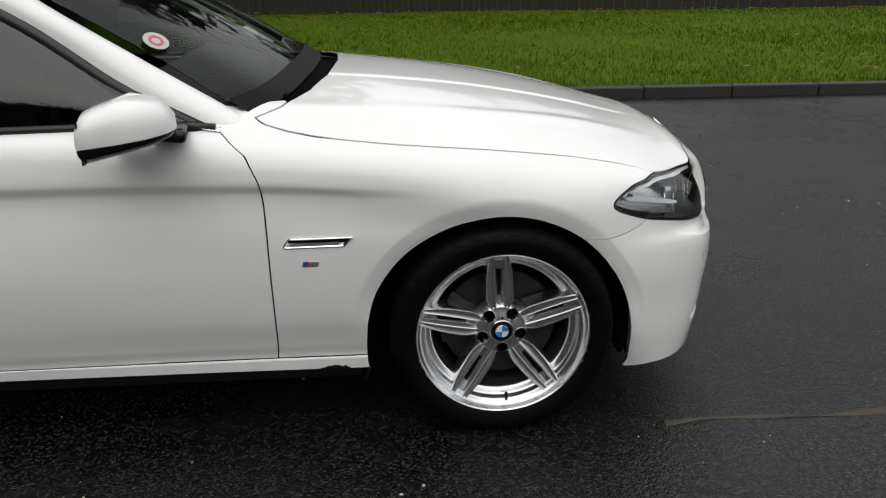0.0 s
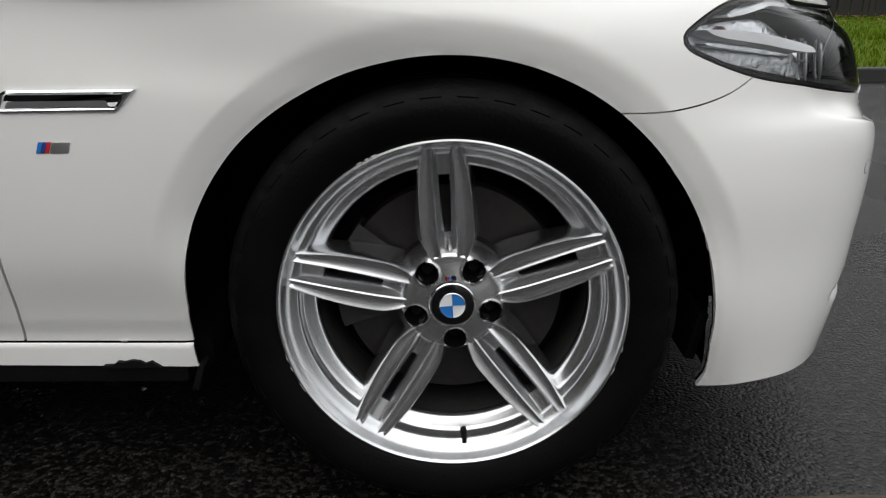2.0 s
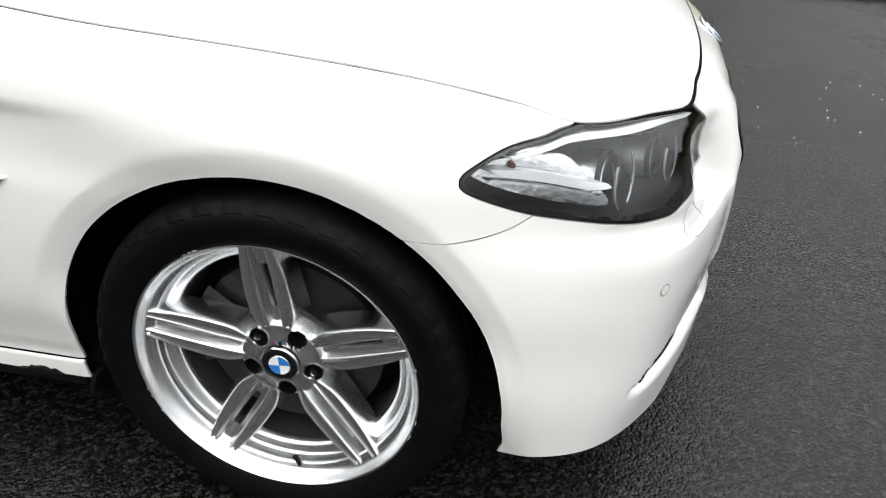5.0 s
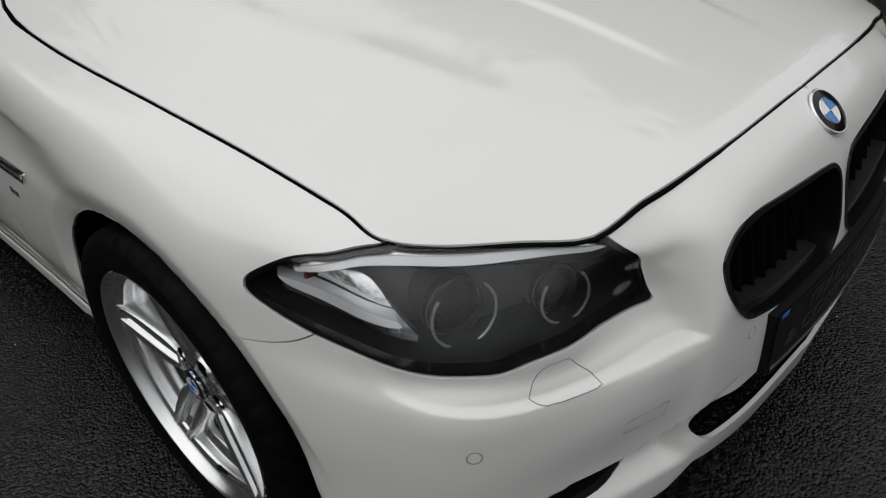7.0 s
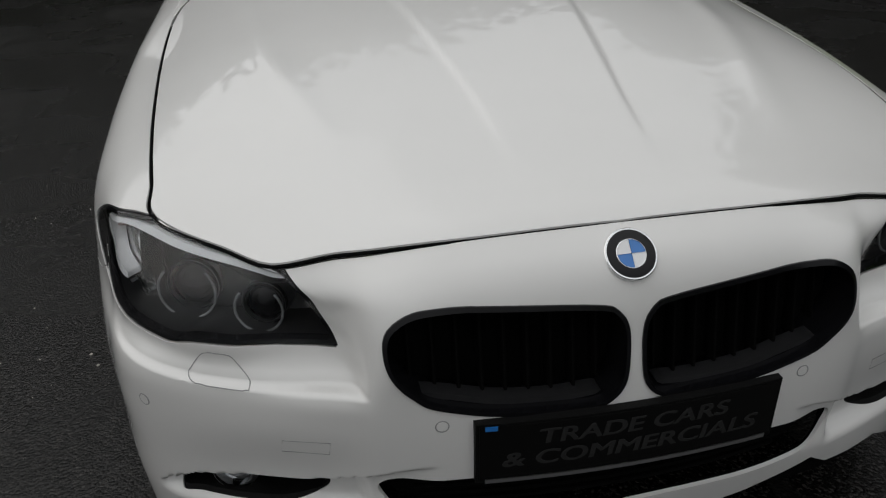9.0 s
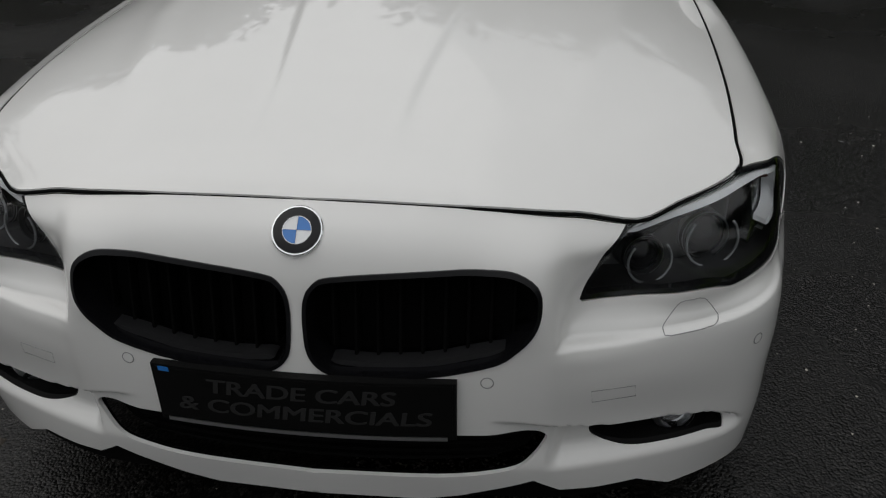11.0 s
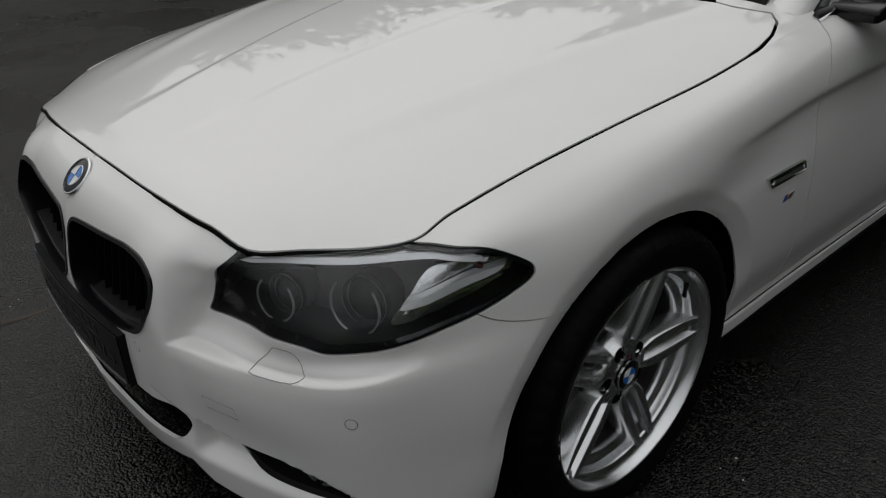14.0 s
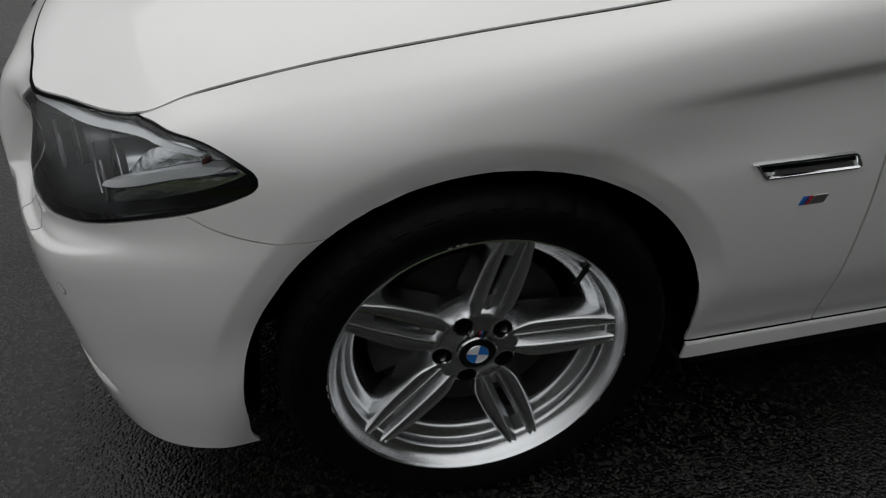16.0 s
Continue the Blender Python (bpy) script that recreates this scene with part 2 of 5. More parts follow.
def normals(v, f):
    n = np.zeros_like(v)
    for q in f:
        c = np.cross(v[q[1]] - v[q[0]], v[q[2]] - v[q[0]])
        if len(q) > 3:
            c = c + np.cross(v[q[2]] - v[q[0]], v[q[3]] - v[q[0]])
        for i in q:
            n[i] += c
    return n / np.maximum(np.linalg.norm(n, axis=1, keepdims=True), 1e-12)


def edged(v, f, depth, inward=None, keep=None):
    """Adds a folded edge of that depth all round a sheet, towards its inner side."""
    n = normals(v, f)
    seen = {}
    for q in f:
        for a, b in zip(q, q[1:] + q[:1]):
            seen[(a, b)] = seen.get((a, b), 0) + 1
    rim = [(a, b) for a, b in seen if (b, a) not in seen]
    if keep is not None:
        rim = [(a, b) for a, b in rim if keep(v[a]) or keep(v[b])]
    ids = sorted({i for e in rim for i in e})
    k = len(v)
    outer, inner = {i: k + j for j, i in enumerate(ids)}, {i: k + len(ids) + j for j, i in enumerate(ids)}
    push = -n[ids] if inward is None else np.tile(np.asarray(inward, float), (len(ids), 1))
    w = np.concatenate([v, v[ids], v[ids] + depth * push])
    return w, f + [[outer[b], outer[a], inner[a], inner[b]] for a, b in rim]


def box_bm(sx, sy, sz, at=(0, 0, 0), bevel=0.0, turn=(0, 0, 0), seg=2):
    bm = bmesh.new()
    bmesh.ops.create_cube(bm, size=1.0)
    bmesh.ops.scale(bm, vec=(sx, sy, sz), verts=bm.verts)
    if bevel:
        bmesh.ops.bevel(bm, geom=bm.edges[:], offset=bevel, segments=seg, affect="EDGES", profile=.5)
    bmesh.ops.transform(bm, matrix=pose(*at, *turn), verts=bm.verts)
    return bm


def tube(name, points, radius, mat, parent, label="", closed=False, sides=8):
    """A round bar along a line of points."""
    p = np.array(points, float)
    n = len(p)
    tan = np.roll(p, -1, 0) - np.roll(p, 1, 0) if closed else np.gradient(p, axis=0)
    tan /= np.linalg.norm(tan, axis=1, keepdims=True)
    up = np.tile([0.0, 0, 1], (n, 1))
    up[np.abs(tan[:, 2]) > .9] = (1, 0, 0)
    s = np.cross(tan, up)
    s /= np.linalg.norm(s, axis=1, keepdims=True)
    t = np.cross(s, tan)
    a = np.linspace(0, 2 * np.pi, sides, endpoint=False)
    rad = np.broadcast_to(np.asarray(radius, float), (n,))
    g = p[:, None] + rad[:, None, None] * (np.cos(a)[None, :, None] * s[:, None] + np.sin(a)[None, :, None] * t[:, None])
    v = g.reshape(-1, 3)
    f = []
    for i in range(n if closed else n - 1):
        for j in range(sides):
            i2, j2 = (i + 1) % n, (j + 1) % sides
            f.append([i * sides + j, i2 * sides + j, i2 * sides + j2, i * sides + j2])
    if not closed:
        f += [list(range(sides)), [(n - 1) * sides + j for j in reversed(range(sides))]]
    return mesh_object(name, v, f, mat, parent, label)
# ---- the body's skin: one tensor spline per side, u runs from the nose round to the tail, w from the bonnet gap down to the sill ----
STATION = [0, 0.26, 0.405, 0.46, 0.555, 0.63, 0.82, 1.05, 1.24, 1.47, 1.77, 2.19, 3.07, 3.97, 4.44, 4.97, 5.52, 6.3]
LEVEL = [0, 0.06, 0.15, 0.22, 0.276, 0.296, 0.34, 0.46, 0.58, 0.66]
SKIN = [
    # bonnet gap, then waistline
    [(0.702, 0, 0.787), (0.695, 0.27, 0.78), (0.68, 0.41, 0.766), (0.672, 0.45, 0.762), (0.652, 0.557, 0.748), (0.594, 0.62, 0.756), (0.482, 0.738, 0.775), (0.38, 0.754, 0.803), (0.23, 0.767, 0.833),
     (0, 0.781, 0.862), (-0.3, 0.792, 0.89), (-0.72, 0.785, 0.938), (-1.6, 0.835, 0.953), (-2.5, 0.82, 0.972), (-2.97, 0.8, 0.982), (-3.5, 0.74, 0.988), (-3.85, 0.62, 0.985), (-3.93, 0, 1)],
    # shoulder
    [(0.748, 0, 0.755), (0.738, 0.265, 0.747), (0.724, 0.41, 0.735), (0.708, 0.45, 0.727), (0.674, 0.5464, 0.7242), (0.64, 0.625, 0.727), (0.522, 0.772, 0.74), (0.4, 0.815, 0.775), (0.23, 0.835, 0.8),
     (0, 0.851, 0.832), (-0.3, 0.860, 0.865), (-0.72, 0.852, 0.903), (-1.6, 0.865, 0.928), (-2.5, 0.86, 0.948), (-2.97, 0.845, 0.958), (-3.5, 0.79, 0.963), (-3.93, 0.66, 0.96), (-4.02, 0, 0.975)],
    # upper lamp line, then the crease
    [(0.785, 0, 0.69), (0.772, 0.26, 0.69), (0.754, 0.41, 0.688), (0.712, 0.455, 0.682), (0.6817, 0.5522, 0.6801), (0.665, 0.63, 0.682), (0.565, 0.785, 0.688), (0.42, 0.843, 0.705), (0.24, 0.888, 0.732),
     (0, 0.902, 0.762), (-0.3, 0.899, 0.783), (-0.72, 0.89, 0.803), (-1.6, 0.895, 0.813), (-2.5, 0.9, 0.84), (-2.97, 0.9, 0.85), (-3.5, 0.865, 0.86), (-3.95, 0.72, 0.87), (-4.04, 0, 0.88)],
    # lower edge of the lamps
    [(0.8, 0, 0.62), (0.788, 0.26, 0.62), (0.775, 0.412, 0.62), (0.722, 0.452, 0.62), (0.6903, 0.55, 0.6209), (0.68, 0.63, 0.622), (0.602, 0.777, 0.625), (0.45, 0.847, 0.628), (0.25, 0.903, 0.645),
     (0, 0.915, 0.685), (-0.3, 0.897, 0.69), (-0.72, 0.892, 0.7), (-1.6, 0.895, 0.71), (-2.5, 0.905, 0.73), (-2.97, 0.915, 0.74), (-3.5, 0.885, 0.75), (-3.97, 0.74, 0.76), (-4.05, 0, 0.77)],
    # just over the ledge
    [(0.8086, 0, 0.5727), (0.7983, 0.2617, 0.5701), (0.7845, 0.4146, 0.5701), (0.7633, 0.4503, 0.5701), (0.7333, 0.5426, 0.5733), (0.7092, 0.6214, 0.5773), (0.6278, 0.7839, 0.5897), (0.4629, 0.8582, 0.5867), (0.2586, 0.909, 0.5848),
     (0, 0.9193, 0.6291), (-0.3, 0.9022, 0.6384), (-0.72, 0.898, 0.6441), (-1.6, 0.9019, 0.6541), (-2.5, 0.9136, 0.6698), (-2.97, 0.9193, 0.6798), (-3.5, 0.891, 0.6855), (-3.9829, 0.74, 0.6912), (-4.0586, 0, 0.6969)],
    # just under the ledge
    [(0.811, 0, 0.555), (0.8006, 0.2626, 0.5526), (0.7862, 0.415, 0.5522), (0.7706, 0.45, 0.552), (0.7419, 0.5402, 0.5553), (0.716, 0.618, 0.5594), (0.6328, 0.7846, 0.5714), (0.466, 0.8612, 0.5684), (0.262, 0.9104, 0.564),
     (0, 0.92, 0.608), (-0.3, 0.9032, 0.618), (-0.72, 0.8996, 0.622), (-1.6, 0.9044, 0.632), (-2.5, 0.916, 0.646), (-2.97, 0.921, 0.656), (-3.5, 0.8936, 0.66), (-3.988, 0.74, 0.664), (-4.062, 0, 0.668)],
    # bumper's widest line
    [(0.815, 0, 0.515), (0.803, 0.265, 0.515), (0.787, 0.415, 0.513), (0.773, 0.45, 0.512), (0.748, 0.5355, 0.5142), (0.724, 0.61, 0.517), (0.636, 0.783, 0.521), (0.47, 0.866, 0.522), (0.27, 0.912, 0.52),
     (0, 0.92, 0.56), (-0.3, 0.904, 0.57), (-0.72, 0.902, 0.57), (-1.6, 0.91, 0.58), (-2.5, 0.92, 0.59), (-2.97, 0.925, 0.6), (-3.5, 0.9, 0.6), (-4, 0.74, 0.6), (-4.07, 0, 0.6)],
    # air intake
    [(0.818, 0, 0.41), (0.804, 0.27, 0.41), (0.78, 0.42, 0.403), (0.762, 0.46, 0.4), (0.7327, 0.5474, 0.3991), (0.708, 0.62, 0.4), (0.63, 0.782, 0.402), (0.47, 0.868, 0.403), (0.3, 0.9, 0.4),
     (0, 0.912, 0.41), (-0.3, 0.897, 0.42), (-0.72, 0.895, 0.42), (-1.6, 0.9, 0.43), (-2.5, 0.915, 0.43), (-2.97, 0.915, 0.43), (-3.5, 0.885, 0.43), (-4, 0.73, 0.43), (-4.07, 0, 0.43)],
    # over the lip
    [(0.812, 0, 0.295), (0.796, 0.27, 0.292), (0.772, 0.42, 0.284), (0.76, 0.46, 0.282), (0.7306, 0.5502, 0.2802), (0.702, 0.625, 0.28), (0.615, 0.785, 0.284), (0.47, 0.868, 0.288), (0.33, 0.878, 0.28),
     (0, 0.885, 0.29), (-0.33, 0.872, 0.3), (-0.72, 0.868, 0.3), (-1.6, 0.875, 0.3), (-2.5, 0.885, 0.3), (-2.97, 0.885, 0.3), (-3.5, 0.86, 0.3), (-3.97, 0.72, 0.32), (-4.03, 0, 0.32)],
    # lower lip and sill
    [(0.8, 0, 0.222), (0.782, 0.27, 0.215), (0.762, 0.415, 0.204), (0.752, 0.46, 0.2), (0.7228, 0.5542, 0.1978), (0.692, 0.63, 0.198), (0.592, 0.79, 0.2), (0.468, 0.858, 0.194), (0.36, 0.846, 0.182),
     (0, 0.855, 0.215), (-0.4, 0.866, 0.228), (-0.72, 0.865, 0.231), (-1.6, 0.867, 0.236), (-2.5, 0.868, 0.238), (-2.97, 0.86, 0.24), (-3.5, 0.84, 0.25), (-3.9, 0.7, 0.27), (-3.95, 0, 0.27)],
]
ARCH_X, ARCH_Z, ARCH_R = 0.004, 0.335, 0.378
# the front arch widens towards its feet: degrees from the top, forwards positive, and radius
ARCH_TURN = [-108, -90, -70, -52, -33, -15, 0, 23, 45, 57, 68, 86, 100, 108]
ARCH_REACH = [.420, .405, .402, .393, .380, .372, .369, .367, .368, .370, .376, .386, .398, .415]


def arch_radius(dx, dz):
    return np.interp(np.degrees(np.arctan2(dx, dz)), ARCH_TURN, ARCH_REACH)



def spline(knots, points, at):
    """Smooth curve through points at uneven knots; points may be any array whose first axis runs along the knots."""
    k, p, at = np.asarray(knots, float), np.asarray(points, float), np.clip(at, knots[0], knots[-1])
    wide = (-1,) + (1,) * (p.ndim - 1)
    h = np.diff(k).reshape(wide)
    d = np.diff(p, axis=0) / h
    m = np.concatenate([d[:1], (d[:-1] * h[1:] + d[1:] * h[:-1]) / (h[1:] + h[:-1]), d[-1:]])
    i = np.clip(np.searchsorted(k, at, "right") - 1, 0, len(k) - 2)
    t = ((at - k[i]) / (k[i + 1] - k[i])).reshape(wide)
    w = (k[i + 1] - k[i]).reshape(wide)
    return ((1 + 2 * t) * (1 - t) ** 2 * p[i] + t * (1 - t) ** 2 * w * m[i] + t * t * (3 - 2 * t) * p[i + 1] + t * t * (t - 1) * w * m[i + 1])


def smooth(a, b, x):
    t = np.clip((x - a) / (b - a), 0, 1)
    return t * t * (3 - 2 * t)


def skin(us, ws):
    """Grid of points of the left side's skin, shape (len(us), len(ws), 3)."""
    rows = spline(STATION, np.asarray(SKIN, float).transpose(1, 0, 2), np.asarray(us))
    g = spline(LEVEL, rows.transpose(1, 0, 2), np.asarray(ws)).transpose(1, 0, 2).copy()
    x, y, z = g[..., 0], g[..., 1], g[..., 2]
    # side crease: a soft hollow under the line, fading out over the wheel
    line = .80 + .012 * smooth(-.3, -1.2, x) - .018 * smooth(-.7, -.2, x)
    fade = smooth(-.14, -.55, x) * smooth(-3.6, -3.0, x)
    hollow = smooth(line + .006, line - .016, z) * smooth(line - .13, line - .02, z)
    g[..., 1] = y - .015 * fade * hollow
    # rolled flare round the front arch
    r = np.hypot(x - ARCH_X, z - ARCH_Z) - arch_radius(x - ARCH_X, z - ARCH_Z)
    side = smooth(.55, .45, x) * smooth(-.6, -.5, x) * (z > .2)
    g[..., 1] -= side * (.32 * np.clip(.043 - r, 0, .043) * smooth(.34, .50, z) + .002 * smooth(.012, .0, r) + .0012 * smooth(.0465, .0405, r) * smooth(.36, .50, z))
    # the nose breaks off sharply beside the lamps, and the bumper has a ledge under them
    uu = np.asarray(us)[:, None] + 0 * z
    edge = np.interp(z, [.56, .60, .64, .68, .71, .745], [.414, .416, .430, .462, .490, .545])
    g[..., 0] -= .0105 * np.clip((uu - edge) / .036, 0, 1) * smooth(edge + .20, edge + .07, uu) * smooth(.562, .574, z) * smooth(.785, .66, z)
    ledge = np.interp(uu, [.41, .54, .68, .77, .84, .97], [.566, .567, .576, .587, .597, .610])
    g[..., 0] -= .016 * smooth(ledge - .001, ledge + .006, z) * smooth(ledge + .06, ledge + .02, z) * smooth(.415, .44, uu) * smooth(1.0, .90, uu)
    # the lower part of the bumper steps back under a crease that runs out to the fog lamps
    step = np.interp(uu, [.30, .36, .43, .50, .56, .64, .74, .80, .86], [.432, .422, .404, .390, .386, .387, .374, .345, .31])
    fin = np.interp(z, [.27, .40], [.388, .418])
    cheek = smooth(fin, fin + .050, uu) * smooth(.86, .79, uu)
    g[..., 0] -= .036 * cheek * smooth(step + .001, step - .007, z) * smooth(.296, .330, z)
    g[..., 0] -= .012 * smooth(.30, .37, uu) * smooth(.47, .41, uu) * smooth(step + .001, step - .007, z) * smooth(.30, .36, z)
    # the bumper's underside tucks in behind the blade, and the doors tuck in over the sill
    g[..., 1] -= .006 * smooth(1.45, 1.50, uu) * smooth(.315, .275, z) * (z > .2705)
    return g


# ---- outlines on the skin, as (u, height) ----
LAMP = rounded([(.550, .790), (.67, .80), (.775, .800), (.822, .780), (.87, .7768), (.92, .7764), (.97, .7755), (1.03, .7725), (1.07, .7685), (1.105, .7590), (1.152, .736), (1.168, .721), (1.155, .702), (1.065, .668), (.95, .652),
                (.85, .641), (.78, .634), (.735, .630), (.685, .637), (.59, .632), (.485, .622), (.474, .636), (.498, .697), (.525, .732)], 5)
KIDNEY = rounded([(.010, .60), (.012, .65), (.027, .677), (.06, .690), (.22, .704), (.31, .708), (.352, .703), (.382, .682), (.389, .652), (.380, .615), (.347, .573), (.31, .545),
                  (.22, .522), (.09, .514), (.045, .520), (.017, .55)], 5)
INTAKE = rounded([(-.3, .398), (-.15, .400), (0, .400), (.15, .400), (.27, .396), (.365, .396), (.398, .386), (.403, .365), (.363, .318), (.315, .299), (.23, .288), (0, .285), (-.2, .288)], 5)
FOG = rounded([(.512, .372), (.56, .3835), (.64, .3845), (.72, .374), (.765, .352), (.787, .311), (.74, .312), (.66, .311), (.58, .314), (.525, .328), (.503, .350)], 5)


def seam_height(u):
    """Height of the seam between wing and bumper."""
    s = spline([.81, 1.06, 1.115, 1.165, 1.21, 1.26, 1.40], [.70, .671, .647, .633, .6265, .6245, .625], u)
    return np.where(u < .81, 2.0, np.where(u > 1.42, -1.0, s))


def door_line(z):
    return np.interp(z, [.25, .50, .667, .75, .818, .888, .931, .97], [2.130, 2.130, 2.131, 2.134, 2.142, 2.175, 2.235, 2.30])


def arch_phi(v, x=ARCH_X, z=ARCH_Z, r=None):
    if r is None:
        r = arch_radius(v[:, 0] - x, v[:, 2] - z)
    return r - np.hypot(v[:, 0] - x, v[:, 2] - z)


def trim(m, phi):
    """m is (verts, faces, u); phi a function of u, height and place."""
    v, f, u = m
    return clip(v, f, phi(u[:, 0], v[:, 2], v), u)


# bonnet: a height field over the plan, between a crowned middle line and the wing's edge
B_X = [-.85, -.72, -.30, 0, .23, .38, .482, .594, .672, .73]
B_EDGE_Y = [.78, .785, .792, .781, .767, .754, .738, .70, .665, .63]
B_EDGE_Z = [.950, .938, .890, .862, .833, .803, .775, .733, .708, .69]
B_MID_Z = [1.055, 1.040, .996, .953, .908, .873, .848, .822, .801, .770]


def bonnet_height(x, y):
    y = np.abs(y)
    zc, ze, yg = (spline(B_X, B_MID_Z, x), spline(B_X, B_EDGE_Z, x), spline(B_X, B_EDGE_Y, x))
    q = np.clip(y / yg, 0, 1.2)
    z = zc - (zc - ze) * (.25 * q ** 2 + .75 * q ** 3.2)
    # two creases that spread towards the windscreen, and a softer outer pair
    line = np.interp(x, [-.6, -.15, .55, .70], [.285, .206, .112, .09])
    soft = .013 + .03 * smooth(.3, .65, x)
    z -= .0046 * smooth(.68, .35, x) * smooth(line - .004, line + soft, y)
    outer = np.interp(x, [-.6, 0, .5, .70], [.62, .54, .42, .36])
    z += .0035 * smooth(.55, .35, x) + .0055 * smooth(.62, .2, x) * np.exp(-((y - outer) / .045) ** 2)
    return z


def whole_height_field(inner):
    xs, ys = np.linspace(-.84, .72, 131), np.linspace(-.84, .84, 225)
    gx, gy = np.meshgrid(xs, ys, indexing="ij")
    return sheet(np.stack([gx, gy, bonnet_height(gx.ravel(), gy.ravel()).reshape(gx.shape)], -1)[:, ::-1])


def plan_outline(grow):
    """The bonnet's outline from above."""
    edge = skin(np.concatenate([np.linspace(0, .82, 40), np.linspace(.86, 1.93, 40)]), [0.0])[:, 0, :2]
    tail = np.array([(-.53, .784), (-.60, .770), (-.665, .745), (-.695, .712), (-.625, .64), (-.56, .48), (-.515, .26), (-.50, 0)])
    half = np.concatenate([edge, tail])
    mid = half.mean(0) * [1, 0]
    n = np.stack([np.gradient(half[:, 1]), -np.gradient(half[:, 0])], 1)
    n /= np.maximum(np.linalg.norm(n, axis=1, keepdims=True), 1e-9)
    half = half - n * grow * np.sign((n * (half - mid)).sum(1, keepdims=True)) * -1
    half[0, 1] = half[-1, 1] = 0
    return np.concatenate([half, (half * [1, -1])[::-1][1:-1]])


# ---- the car ----
car = tagged(new("car"), "white four-door saloon car with silver alloy wheels, parked on wet asphalt", "car")

front_us = np.concatenate([np.linspace(0, .38, 40), np.linspace(.386, .60, 42), np.linspace(.608, 1.00, 46), np.linspace(1.0055, 1.98, 178), np.linspace(1.99, 2.40, 36)])
rear_us = np.linspace(2.41, 6.3, 130)
all_us, all_ws = np.concatenate([front_us, rear_us]), np.concatenate([np.linspace(0, .25, 28), np.linspace(.255, .322, 25), np.linspace(.329, .40, 9), np.linspace(.405, .50, 21), np.linspace(.506, .66, 24)])
base_v, base_f = sheet(skin(all_us, all_ws))
base = (base_v, base_f, np.repeat(all_us, len(all_ws))[:, None])
GAP = .0023

arches = trim(trim(base, lambda u, z, v: np.where(u < 2, arch_phi(v), -1.0)), lambda u, z, v: np.where(u > 3, arch_phi(v, -2.968, .338, .375), -1.0))
front = trim(arches, lambda u, z, v: u - 2.6)

# bumper and nose: one piece from wheel to wheel
b = trim(front, lambda u, z, v: np.where(u > 1.44, 1.0, z - seam_height(u) + .0011))
b = trim(b, lambda u, z, v: -inside(LAMP, u, z) + GAP)
b = trim(b, lambda u, z, v: -inside(KIDNEY, u, z))
b = trim(b, lambda u, z, v: -inside(INTAKE, u, z))
b = trim(b, lambda u, z, v: -inside(FOG, u, z))
b = trim(b, lambda u, z, v: np.interp(u, [0, .26, .34, .385, .405, .45, .52, .60, .70], [.18, .232, .258, .274, .262, .240, .234, .236, .18]) - z)
off_axis = lambda p: abs(p[1]) > 1e-4
bv, bf = edged(b[0], b[1], .008, keep=off_axis)
mv, mf = join((bv, bf), mirrored(bv, bf))
bm = bmesh.new()
tmp = bpy.data.meshes.new("tmp")
tmp.from_pydata([tuple(p) for p in mv], [], mf)
bm.from_mesh(tmp)
bpy.data.meshes.remove(tmp)
bmesh.ops.remove_doubles(bm, verts=[p for p in bm.verts if abs(p.co.y) < 1e-4], dist=1e-4)
bumper = part("front_bumper", bm, PAINT, car, "white painted front bumper and nose", 50)


def both(name, m, mat, label="", depth=.006, sharp=50, parent=None):
    """A panel and its mirror image on the other side."""
    v, f = edged(m[0], m[1], depth) if depth else (m[0], m[1])
    out = []
    for vv, ff in ((v, f), mirrored(v, f)):
        out.append(mesh_object(name, vv, ff, mat, parent or car, label, sharp))
    return out


wing = trim(front, lambda u, z, v: -(z - seam_height(u)) + .0011)
wing = trim(wing, lambda u, z, v: -inside(LAMP, u, z) + GAP)
wing = trim(wing, lambda u, z, v: u - door_line(z) + GAP)
wing = trim(wing, lambda u, z, v: np.where(u < .8, 1.0, np.where(u > 1.4, .270 - z + GAP * .6, -1.0)))
both("front_wing", wing, PAINT)
sill = trim(trim(arches, lambda u, z, v: z - .270 + GAP * .6), lambda u, z, v: np.maximum(1.5 - u, u - 4.25))
both("sill", sill, PAINT)
doors = trim(trim(arches, lambda u, z, v: door_line(z) - u + GAP), lambda u, z, v: .270 - z + GAP * .6)
both("front_door", trim(doors, lambda u, z, v: u - 3.25 + GAP), PAINT)
rear_line = lambda z: np.interp(z, [.25, .45, .70, .98], [3.95, 3.98, 4.18, 4.22])
back = trim(doors, lambda u, z, v: 3.25 - u + GAP)
both("rear_door", trim(back, lambda u, z, v: u - rear_line(z) + GAP), PAINT)
both("rear_quarter", trim(back, lambda u, z, v: rear_line(z) - u + GAP), PAINT)

# dark shell just inside, so that the gaps are black
core = trim(trim(front, lambda u, z, v: np.where(u < 1.4, -inside(LAMP, u, z), -1.0)), lambda u, z, v: -inside(KIDNEY, u, z))
core = trim(trim(core, lambda u, z, v: -inside(INTAKE, u, z)), lambda u, z, v: -inside(FOG, u, z))
cn = normals(core[0], core[1])
both("inner_shell", (core[0] - .0135 * cn, core[1]), DARK_VOID, depth=0)
rn = trim(arches, lambda u, z, v: 2.55 - u)
both("inner_shell", (rn[0] - .0135 * normals(rn[0], rn[1]), rn[1]), DARK_VOID, depth=0)

